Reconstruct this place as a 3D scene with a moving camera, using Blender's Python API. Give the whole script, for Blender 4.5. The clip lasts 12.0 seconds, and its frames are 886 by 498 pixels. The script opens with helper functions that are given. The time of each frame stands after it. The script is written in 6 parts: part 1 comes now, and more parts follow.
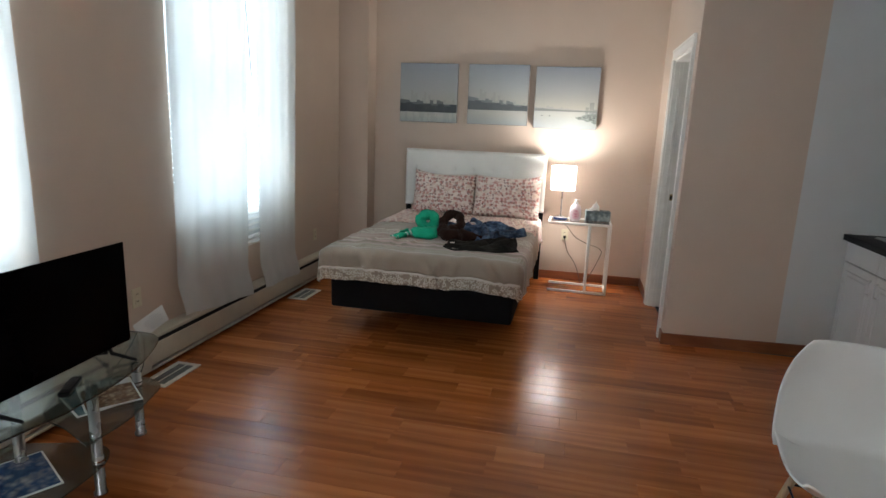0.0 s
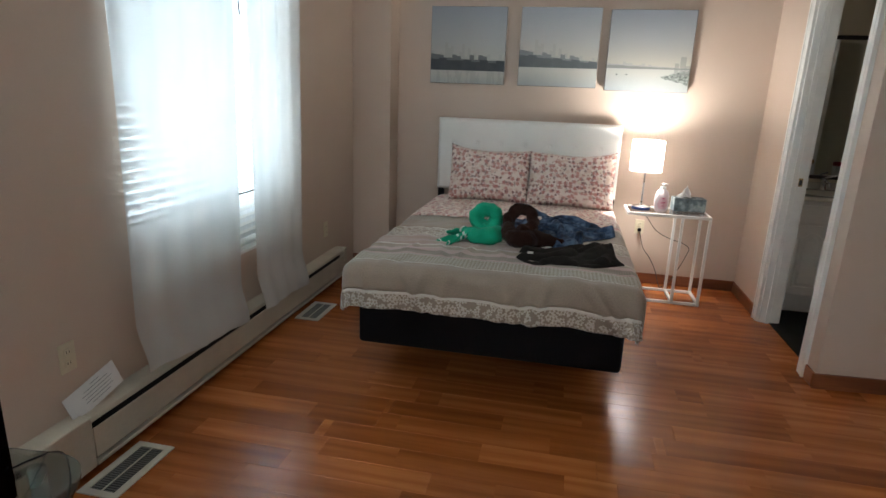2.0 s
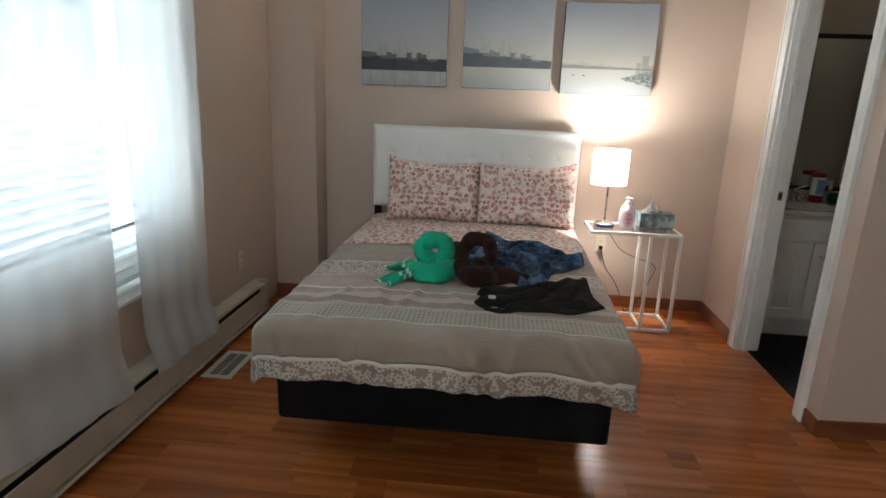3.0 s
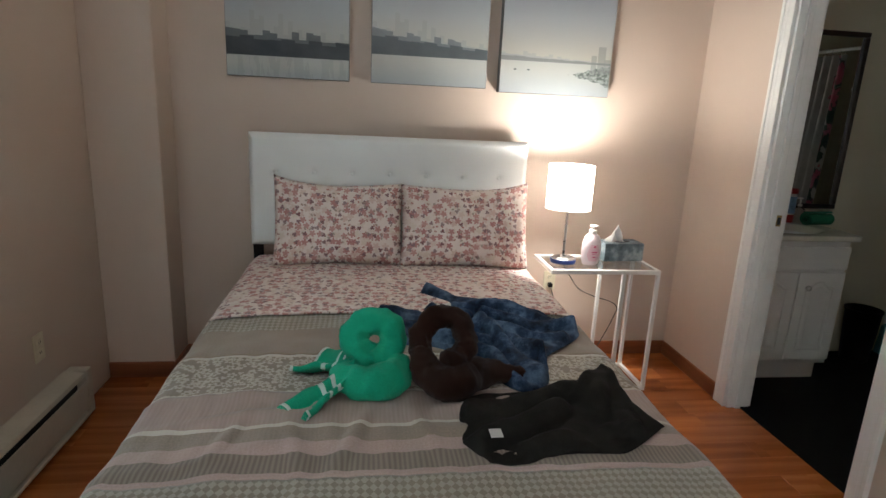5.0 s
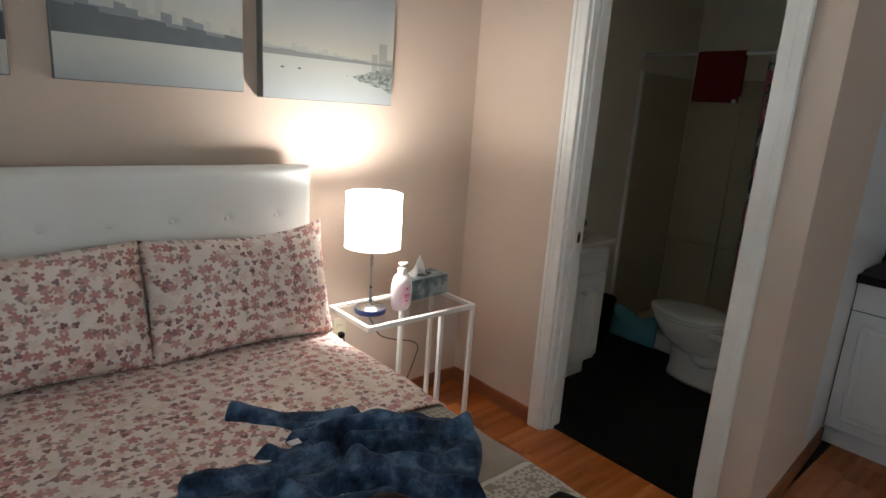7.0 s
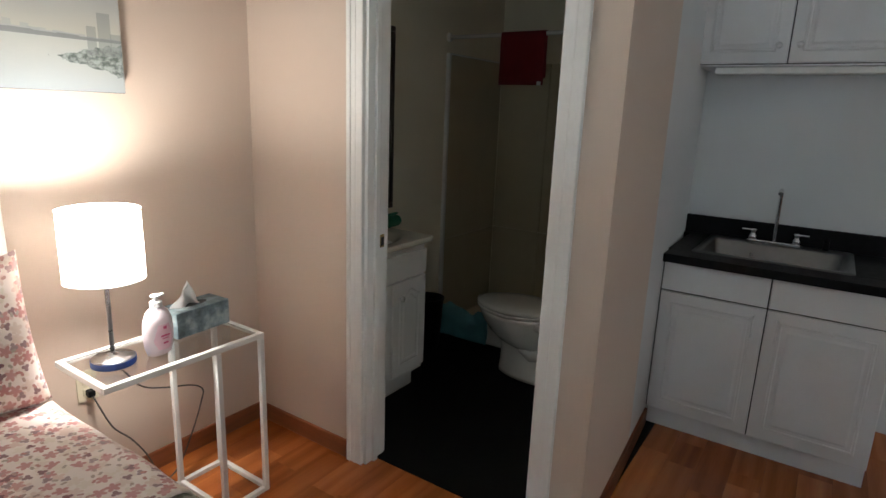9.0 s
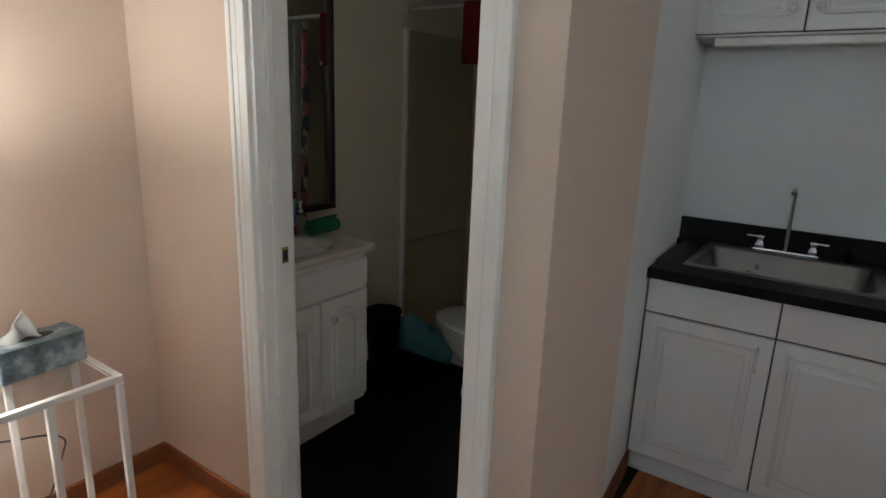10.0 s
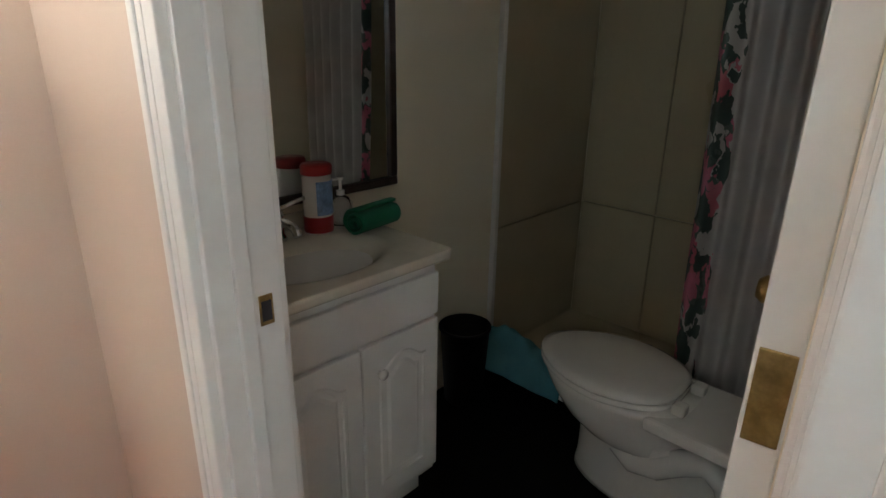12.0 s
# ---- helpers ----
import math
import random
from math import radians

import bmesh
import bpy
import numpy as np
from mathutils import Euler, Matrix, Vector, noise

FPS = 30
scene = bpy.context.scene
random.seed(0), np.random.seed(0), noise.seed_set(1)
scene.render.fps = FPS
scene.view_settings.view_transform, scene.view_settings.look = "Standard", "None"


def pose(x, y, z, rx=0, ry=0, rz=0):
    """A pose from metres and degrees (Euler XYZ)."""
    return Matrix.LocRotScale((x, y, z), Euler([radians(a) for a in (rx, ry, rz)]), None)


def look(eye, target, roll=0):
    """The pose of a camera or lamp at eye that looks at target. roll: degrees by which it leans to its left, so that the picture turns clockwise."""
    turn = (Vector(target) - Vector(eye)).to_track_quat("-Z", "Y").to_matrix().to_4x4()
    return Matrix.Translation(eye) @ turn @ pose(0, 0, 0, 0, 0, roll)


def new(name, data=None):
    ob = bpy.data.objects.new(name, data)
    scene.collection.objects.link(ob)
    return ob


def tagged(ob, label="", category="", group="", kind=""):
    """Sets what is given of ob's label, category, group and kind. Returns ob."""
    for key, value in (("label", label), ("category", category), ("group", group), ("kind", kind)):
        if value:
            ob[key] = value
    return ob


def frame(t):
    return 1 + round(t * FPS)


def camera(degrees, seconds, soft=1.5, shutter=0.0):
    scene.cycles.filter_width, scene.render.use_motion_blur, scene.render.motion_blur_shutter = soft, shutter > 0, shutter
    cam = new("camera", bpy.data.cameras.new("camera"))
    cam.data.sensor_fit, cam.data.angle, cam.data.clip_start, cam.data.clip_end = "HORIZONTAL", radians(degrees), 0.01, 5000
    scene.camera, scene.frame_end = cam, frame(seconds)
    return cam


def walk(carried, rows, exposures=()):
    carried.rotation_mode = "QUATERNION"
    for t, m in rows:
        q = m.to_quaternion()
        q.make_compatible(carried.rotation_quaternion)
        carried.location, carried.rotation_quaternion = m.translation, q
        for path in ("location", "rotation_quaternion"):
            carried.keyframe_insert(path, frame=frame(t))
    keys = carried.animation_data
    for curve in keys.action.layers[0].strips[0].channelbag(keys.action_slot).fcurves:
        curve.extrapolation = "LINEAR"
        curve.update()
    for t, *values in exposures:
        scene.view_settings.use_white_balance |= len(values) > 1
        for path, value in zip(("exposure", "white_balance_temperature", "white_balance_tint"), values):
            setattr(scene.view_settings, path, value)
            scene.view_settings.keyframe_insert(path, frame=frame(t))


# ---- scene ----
cam = camera(75.2, 12.0)
PATH = [
    (0, (0.955, 0.449, 1.532), (0.533, 2.358, 1.111), 2.3),
    (0.5, (0.727, 0.704, 1.508), (0.316, 2.594, 1.001), 2.5),
    (1, (0.532, 0.979, 1.485), (0.125, 2.866, 0.964), 2.4),
    (1.5, (0.389, 1.302, 1.501), (-0.017, 3.188, 0.974), 2.2),
    (2, (0.267, 1.577, 1.477), (-0.12, 3.468, 0.953), 2.2),
    (2.5, (0.159, 1.874, 1.498), (-0.12, 3.785, 0.977), 2.4),
    (3, (0.133, 2.202, 1.501), (-0.045, 4.126, 0.984), 2.1),
    (3.2, (0.115, 2.31, 1.514), (-0.026, 4.236, 0.994), 1.9),
    (5, (-0.185, 3.26, 1.458), (0.086, 5.182, 0.974), 2.8),
    (5.5, (-0.302, 3.491, 1.446), (0.12, 5.385, 0.96), 3.0),
    (6, (-0.458, 3.739, 1.485), (0.27, 5.538, 1.0), 3.8),
    (6.5, (-0.463, 3.965, 1.498), (0.554, 5.62, 1.023), 3.9),
    (7, (-0.453, 4.162, 1.542), (0.83, 5.622, 1.071), 3.9),
    (7.5, (-0.457, 4.304, 1.565), (0.986, 5.611, 1.108), 4.0),
    (7.7, (-0.462, 4.354, 1.566), (1.045, 5.588, 1.113), 3.9),
    (9.3, (0.168, 4.249, 1.516), (1.789, 5.325, 1.053), 2.2),
    (9.5, (0.277, 4.257, 1.517), (1.891, 5.342, 1.05), 2.2),
    (10, (0.59, 4.301, 1.493), (2.188, 5.399, 1.002), 2.1),
    (10.5, (0.82, 4.347, 1.504), (2.343, 5.528, 0.971), 2.0),
    (11, (0.961, 4.518, 1.456), (2.4, 5.786, 0.89), 1.8),
    (11.5, (1.133, 4.77, 1.402), (2.514, 6.071, 0.772), 1.3),
    (12, (1.366, 4.944, 1.416), (2.730, 6.241, 0.741), 0.9),
]
EXPOSURE = [(0, 0.18), (3, 0.16), (5.5, 0.0), (7.0, -0.2), (7.7, -0.2), (9.5, 0.02), (11.5, 0.24), (12, 0.54)]
walk(cam, [(t, look(eye, target, roll)) for t, eye, target, roll in PATH], EXPOSURE)


# ---- light ----
world = bpy.data.worlds.new("world")
scene.world = world
world.use_nodes = True
wn = world.node_tree
sky = wn.nodes.new("ShaderNodeTexSky")
sky.sky_type = "NISHITA"
sky.sun_disc = False
sky.sun_elevation = radians(40)
sky.sun_rotation = radians(120)
wn.links.new(sky.outputs[0], wn.nodes["Background"].inputs[0])
wn.nodes["Background"].inputs[1].default_value = 0.1

sun = new("sun", bpy.data.lights.new("sun", "SUN"))
sun.data.energy = 1.0
sun.data.angle = radians(12)
sun.data.color = (1.0, 0.95, 0.88)
sun.matrix_world = look((6, -4, 9), (0, 0, 0))

WINDOW_W = 62.0
REAR_WINDOW_W = 165.0
SOUTH_FILL_W = 20.0
LAMP_W = 35.0


def window_light(y0, y1, z0, z1, power):
    lamp = new("window_and_fill_light", bpy.data.lights.new("window_and_fill_light", "AREA"))
    lamp.data.shape = "RECTANGLE"
    lamp.data.size, lamp.data.size_y = y1 - y0, z1 - z0
    lamp.data.energy = power
    lamp.data.color = (0.70, 0.87, 1.0)
    lamp.data.spread = radians(130)
    lamp.matrix_world = look((-1.725, (y0 + y1) / 2, (z0 + z1) / 2), (0.0, (y0 + y1) / 2, (z0 + z1) / 2))


window_light(3.62, 5.07, 0.82, 2.62, WINDOW_W)
window_light(0.95, 2.55, 0.82, 2.62, REAR_WINDOW_W)

# Fill lamp behind an unseen end-wall window, added to lift south-facing surfaces.
lamp = new("window_and_fill_light", bpy.data.lights.new("window_and_fill_light", "AREA"))
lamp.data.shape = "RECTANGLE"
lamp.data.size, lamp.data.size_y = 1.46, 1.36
lamp.data.energy = SOUTH_FILL_W
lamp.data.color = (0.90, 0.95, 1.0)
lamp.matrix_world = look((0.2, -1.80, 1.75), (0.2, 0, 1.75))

bulb = new("bulb_light", bpy.data.lights.new("bulb_light", "POINT"))
bulb.data.energy = LAMP_W
bulb.data.shadow_soft_size = 0.045
bulb.data.color = (1.0, 0.965, 0.925)
bulb.location = (0.86, 6.10, 1.145)


# ---- materials ----
def nodes_of(name):
    m = bpy.data.materials.new(name)
    m.use_nodes = True
    t = m.node_tree
    return m, t, t.nodes["Principled BSDF"]


def node(t, kind, **values):
    n = t.nodes.new(kind)
    for k, v in values.items():
        n.inputs[k.replace("_", " ")].default_value = v
    return n


def ramp(t, fac, stops):
    r = t.nodes.new("ShaderNodeValToRGB")
    while len(r.color_ramp.elements) < len(stops):
        r.color_ramp.elements.new(0.5)
    for e, (p, c) in zip(r.color_ramp.elements, stops):
        e.position, e.color = p, (*c, 1)
    t.links.new(fac, r.inputs[0])
    return r.outputs[0]


def calc(t, op, a, b=None, c=None, clamp=False):
    n = t.nodes.new("ShaderNodeMath")
    n.operation, n.use_clamp = op, clamp
    for i, v in enumerate((a, b, c)):
        if v is None:
            continue
        if isinstance(v, (int, float)):
            n.inputs[i].default_value = v
        else:
            t.links.new(v, n.inputs[i])
    return n.outputs[0]


def blend(t, fac, a, b, how="MIX"):
    n = t.nodes.new("ShaderNodeMix")
    n.data_type, n.blend_type = "RGBA", how
    for i, v in ((0, fac), (6, a), (7, b)):
        if isinstance(v, (int, float)):
            n.inputs[i].default_value = v
        elif isinstance(v, tuple):
            n.inputs[i].default_value = (*v, 1)
        else:
            t.links.new(v, n.inputs[i])
    return n.outputs[2]


def coords(t, kind="Object", scale=(1, 1, 1)):
    c = t.nodes.new("ShaderNodeTexCoord")
    mp = t.nodes.new("ShaderNodeMapping")
    mp.inputs["Scale"].default_value = scale
    t.links.new(c.outputs[kind], mp.inputs[0])
    return mp.outputs[0]


def noise_of(t, vec, scale, detail=4.0, rough=0.55):
    n = node(t, "ShaderNodeTexNoise", Scale=scale, Detail=detail, Roughness=rough)
    t.links.new(vec, n.inputs["Vector"])
    return n.outputs["Fac"]


def bump_to(t, b, height, strength, distance=0.01):
    n = node(t, "ShaderNodeBump", Strength=strength, Distance=distance)
    t.links.new(height, n.inputs["Height"])
    t.links.new(n.outputs[0], b.inputs["Normal"])


def surface(name, base, rough=0.5, metal=0.0, big=1.5, small=60.0, vary=0.12, bump=0.15, dist=0.004, coat=0.0, stretch=(1, 1, 1), sheen=0.0, spec=0.5):
    """A painted, moulded or woven surface: large uneven tone, fine grain, uneven gloss."""
    m, t, b = nodes_of(name)
    v = coords(t, "Object", stretch)
    n1, n2 = noise_of(t, v, big, 3), noise_of(t, v, small, 3)
    lo = tuple(c * (1 - vary) for c in base)
    hi = tuple(min(1, c * (1 + vary)) for c in base)
    c1 = ramp(t, n1, [(0.3, lo), (0.7, hi)])
    c2 = ramp(t, n2, [(0.3, (1 - vary * 0.6,) * 3), (0.7, (1, 1, 1))])
    t.links.new(blend(t, 1.0, c1, c2, "MULTIPLY"), b.inputs["Base Color"])
    b.inputs["Metallic"].default_value = metal
    r = calc(t, "MULTIPLY_ADD", n1, 0.16, rough - 0.08, clamp=True)
    t.links.new(r, b.inputs["Roughness"])
    b.inputs["Coat Weight"].default_value = coat
    b.inputs["Sheen Weight"].default_value = sheen
    b.inputs["Specular IOR Level"].default_value = spec
    if bump:
        bump_to(t, b, n2, bump, dist)
    return m


WALL = surface("wall_paint_peach", (0.61, 0.485, 0.392), 0.55, big=0.9, small=220, vary=0.05, bump=0.12, dist=0.002)
WHITE_WALL = surface("wall_paint_white", (0.62, 0.63, 0.625), 0.5, big=1.2, small=220, vary=0.04, bump=0.1, dist=0.002)
BATH_WALL = surface("bath_wall_paint", (0.82, 0.75, 0.59), 0.5, big=1.0, small=200, vary=0.05, bump=0.1, dist=0.002)
CEIL = surface("ceiling_paint", (0.78, 0.77, 0.74), 0.8, big=1.0, small=150, vary=0.04, bump=0.2, dist=0.002)
TRIM_WHITE = surface("gloss_white_paint", (0.79, 0.775, 0.73), 0.48, big=5, small=90, vary=0.05, bump=0.06, dist=0.002)
CABINET = surface("cabinet_white", (0.64, 0.63, 0.62), 0.36, big=4, small=120, vary=0.04, bump=0.05, dist=0.001)
VANITY_WHITE = surface("vanity_white", (0.88, 0.87, 0.83), 0.34, big=4, small=120, vary=0.04, bump=0.05, dist=0.001)
HEATER = surface("heater_cream", (0.56, 0.50, 0.40), 0.42, big=4, small=70, vary=0.1, bump=0.1)
BLACK = surface("black_plastic", (0.005, 0.005, 0.0055), 0.45, big=8, small=150, vary=0.2, bump=0.03, spec=0.15)
SCREEN = surface("screen_black", (0.002, 0.002, 0.0023), 0.22, big=3, small=60, vary=0.2, bump=0.0, spec=0.04)
CHROME = surface("chrome", (0.75, 0.75, 0.76), 0.12, 1.0, big=10, small=80, vary=0.06, bump=0.02)
STEEL = surface("brushed_steel", (0.42, 0.42, 0.42), 0.28, 1.0, big=6, small=220, vary=0.08, bump=0.02)
BRASS = surface("old_brass", (0.38, 0.26, 0.10), 0.4, 0.9, big=30, small=200, vary=0.35, bump=0.1)
BATH_FLOOR = surface("black_vinyl", (0.0028, 0.0028, 0.003), 0.7, big=4, small=50, vary=0.3, bump=0.1, spec=0.1)
# Near-black put for the shade inside holes and gaps; the blind wand shares it.
DARK = surface("dark_gap", (0.02, 0.019, 0.018), 0.7, vary=0.2)


def wood(name, lo, hi, rough, coat, along=0, gain=1.0):
    """Long grain along one axis; each piece takes its own tone."""
    m, t, b = nodes_of(name)
    c = t.nodes.new("ShaderNodeTexCoord")
    info = t.nodes.new("ShaderNodeObjectInfo")
    shift = t.nodes.new("ShaderNodeVectorMath")
    shift.operation = "ADD"
    off = t.nodes.new("ShaderNodeCombineXYZ")
    for i in range(3):
        t.links.new(calc(t, "MULTIPLY", info.outputs["Random"], 37.0 + 11 * i), off.inputs[i])
    t.links.new(c.outputs["Object"], shift.inputs[0])
    t.links.new(off.outputs[0], shift.inputs[1])
    mp = t.nodes.new("ShaderNodeMapping")
    sc = [14.0, 14.0, 14.0]
    sc[along] = 0.9
    mp.inputs["Scale"].default_value = sc
    t.links.new(shift.outputs[0], mp.inputs[0])
    big = noise_of(t, mp.outputs[0], 0.9, 6, 0.6)
    wv = t.nodes.new("ShaderNodeTexWave")
    wv.bands_direction = "Y" if along == 0 else "X"
    wv.inputs["Scale"].default_value = 0.6
    wv.inputs["Distortion"].default_value = 7.0
    wv.inputs["Detail"].default_value = 3.0
    t.links.new(mp.outputs[0], wv.inputs["Vector"])
    fine = noise_of(t, mp.outputs[0], 9.0, 3)
    mixf = calc(t, "ADD", calc(t, "MULTIPLY", big, 0.6), calc(t, "MULTIPLY", wv.outputs["Fac"], 0.4))
    col = ramp(t, mixf, [(0.25, lo), (0.72, hi)])
    tone = ramp(t, info.outputs["Random"], [(0.0, (0.80, 0.78, 0.76)), (0.5, (0.95, 0.95, 0.94)), (1.0, (1.1 * gain, 1.08 * gain, 1.04 * gain))])
    col = blend(t, 1.0, col, tone, "MULTIPLY")
    grain = ramp(t, fine, [(0.35, (0.8, 0.78, 0.75)), (0.6, (1, 1, 1))])
    t.links.new(blend(t, 0.7, col, grain, "MULTIPLY"), b.inputs["Base Color"])
    t.links.new(calc(t, "MULTIPLY_ADD", big, 0.12, rough - 0.06), b.inputs["Roughness"])
    b.inputs["Coat Weight"].default_value = coat
    b.inputs["Coat Roughness"].default_value = 0.12
    bump_to(t, b, fine, 0.08, 0.002)
    return m


def laminate():
    """Oak laminate: each board runs in short staves of its own tone."""
    m, t, b = nodes_of("laminate_oak")
    c = t.nodes.new("ShaderNodeTexCoord")
    info = t.nodes.new("ShaderNodeObjectInfo")
    sp = t.nodes.new("ShaderNodeSeparateXYZ")
    t.links.new(c.outputs["Object"], sp.inputs[0])
    key = calc(t, "MULTIPLY", info.outputs["Random"], 91.0)
    w0 = t.nodes.new("ShaderNodeTexWhiteNoise")
    w0.noise_dimensions = "1D"
    t.links.new(key, w0.inputs["W"])
    stave = calc(t, "FLOOR", calc(t, "ADD", calc(t, "MULTIPLY", sp.outputs[0], 1.45), calc(t, "MULTIPLY", w0.outputs["Value"], 7.0)))
    w1 = t.nodes.new("ShaderNodeTexWhiteNoise")
    w1.noise_dimensions = "1D"
    t.links.new(calc(t, "ADD", calc(t, "MULTIPLY", stave, 3.17), key), w1.inputs["W"])
    tone = w1.outputs["Value"]
    off = t.nodes.new("ShaderNodeCombineXYZ")
    t.links.new(calc(t, "MULTIPLY", tone, 53.0), off.inputs[0])
    t.links.new(calc(t, "MULTIPLY", tone, 17.0), off.inputs[2])
    add = t.nodes.new("ShaderNodeVectorMath")
    add.operation = "ADD"
    t.links.new(c.outputs["Object"], add.inputs[0])
    t.links.new(off.outputs[0], add.inputs[1])
    mp = t.nodes.new("ShaderNodeMapping")
    mp.inputs["Scale"].default_value = (0.9, 11.0, 8.0)
    t.links.new(add.outputs[0], mp.inputs[0])
    soft = noise_of(t, mp.outputs[0], 1.0, 5, 0.62)
    pores = noise_of(t, mp.outputs[0], 7.0, 3)
    swirl = node(t, "ShaderNodeTexWave", Scale=0.35, Distortion=9.0, Detail=3.0)
    swirl.bands_direction = "Y"
    t.links.new(mp.outputs[0], swirl.inputs["Vector"])
    f = calc(t, "ADD", calc(t, "MULTIPLY", soft, 0.75), calc(t, "MULTIPLY", swirl.outputs["Fac"], 0.25))
    col = ramp(t, f, [(0.20, (0.275, 0.073, 0.0165)), (0.5, (0.395, 0.116, 0.028)), (0.80, (0.49, 0.160, 0.041))])
    col = blend(t, 1.0, col, ramp(t, tone, [(0.0, (0.74, 0.68, 0.64)), (0.5, (0.93, 0.91, 0.89)), (1.0, (1.17, 1.22, 1.24))]), "MULTIPLY")
    col = blend(t, 0.2, col, ramp(t, pores, [(0.36, (0.62, 0.54, 0.48)), (0.6, (1, 1, 1))]), "MULTIPLY")
    t.links.new(col, b.inputs["Base Color"])
    t.links.new(calc(t, "MULTIPLY_ADD", soft, 0.08, 0.165), b.inputs["Roughness"])
    b.inputs["Coat Weight"].default_value = 0.05
    b.inputs["Coat Roughness"].default_value = 0.1
    bump_to(t, b, pores, 0.06, 0.0015)
    return m


LAMINATE = laminate()
BASE_WOOD = wood("baseboard_oak", (0.19, 0.055, 0.019), (0.32, 0.105, 0.037), 0.4, 0.1)
BASE_WOOD_Y = wood("baseboard_oak_return", (0.19, 0.055, 0.019), (0.32, 0.105, 0.037), 0.4, 0.1, 1)


def glass(name, tint=(0.9, 0.95, 0.93), rough=0.0):
    m, t, b = nodes_of(name)
    b.inputs["Base Color"].default_value = (*tint, 1)
    b.inputs["Transmission Weight"].default_value = 1.0
    b.inputs["IOR"].default_value = 1.45
    n = noise_of(t, coords(t), 30, 3)
    t.links.new(calc(t, "MULTIPLY_ADD", n, 0.03, rough), b.inputs["Roughness"])
    return m


GLASS = glass("clear_glass", (0.97, 0.985, 0.98))
SMOKED = glass("smoked_glass", (0.40, 0.44, 0.40), 0.03)
SMOKED.node_tree.nodes["Principled BSDF"].inputs["Transmission Weight"].default_value = 0.94


def sheer(name, colour, through_part, weave=900.0, open_weave=0.0):
    """Thin cloth that lets part of the light pass."""
    m, t, b = nodes_of(name)
    out = t.nodes["Material Output"]
    v = coords(t)
    n1, n2 = noise_of(t, v, 3.0, 3), noise_of(t, v, weave, 2)
    col = blend(t, 1.0, ramp(t, n1, [(0.3, tuple(c * 0.94 for c in colour)), (0.7, colour)]), ramp(t, n2, [(0.3, (0.9, 0.9, 0.9)), (0.7, (1, 1, 1))]), "MULTIPLY")
    d, tl = t.nodes.new("ShaderNodeBsdfDiffuse"), t.nodes.new("ShaderNodeBsdfTranslucent")
    t.links.new(col, d.inputs[0])
    t.links.new(col, tl.inputs[0])
    mx = t.nodes.new("ShaderNodeMixShader")
    mx.inputs[0].default_value = through_part
    t.links.new(d.outputs[0], mx.inputs[1])
    t.links.new(tl.outputs[0], mx.inputs[2])
    if open_weave:
        clear, both = t.nodes.new("ShaderNodeBsdfTransparent"), t.nodes.new("ShaderNodeMixShader")
        both.inputs[0].default_value = open_weave
        t.links.new(mx.outputs[0], both.inputs[1])
        t.links.new(clear.outputs[0], both.inputs[2])
        mx = both
    t.links.new(mx.outputs[0], out.inputs[0])
    return m


CURTAIN = sheer("curtain_cloth", (0.79, 0.79, 0.77), 0.26, 900.0, 0.14)
SHADE = sheer("lamp_shade_cloth", (0.92, 0.90, 0.86), 0.55, 500)
SLAT = sheer("blind_slat", (0.86, 0.87, 0.86), 0.16, 50)


# ---- mesh helpers ----
def mesh_of(name, bm, material, smooth=False):
    bmesh.ops.recalc_face_normals(bm, faces=bm.faces)
    me = bpy.data.meshes.new(name)
    bm.to_mesh(me)
    bm.free()
    if material:
        me.materials.append(material)
    if smooth:
        for p in me.polygons:
            p.use_smooth = True
    return me


def part(name, bm, material, parent=None, label="", smooth=False):
    ob = new(name, mesh_of(name, bm, material, smooth))
    if parent:
        ob.parent = parent
    return tagged(ob, label)


def again(name, me, parent, m):
    """One more piece on a shared mesh."""
    ob = new(name, me)
    ob.parent = parent
    ob.matrix_local = m
    return ob


def thing(name, label, category, at=(0, 0, 0), rz=0.0, group="", kind=""):
    ob = new(name)
    ob.empty_display_size = 0.1
    ob.matrix_world = pose(*at, 0, 0, rz)
    return tagged(ob, label, category, group, kind)


def box(x0, x1, y0, y1, z0, z1, bev=0.0, seg=2, into=None):
    bm = into or bmesh.new()
    vs = bmesh.ops.create_cube(bm, size=1.0)["verts"]
    for v in vs:
        v.co = Vector(((x0 + x1) / 2 + v.co.x * (x1 - x0), (y0 + y1) / 2 + v.co.y * (y1 - y0), (z0 + z1) / 2 + v.co.z * (z1 - z0)))
    if bev:
        es = list({e for v in vs for e in v.link_edges})
        bmesh.ops.bevel(bm, geom=es, offset=bev, segments=seg, affect="EDGES", profile=0.5)
    return bm


def prism(points, z0, z1):
    bm = bmesh.new()
    f = bm.faces.new([bm.verts.new((x, y, z0)) for x, y in points])
    ex = bmesh.ops.extrude_face_region(bm, geom=[f])
    for v in ex["geom"]:
        if isinstance(v, bmesh.types.BMVert):
            v.co.z = z1
    return bm


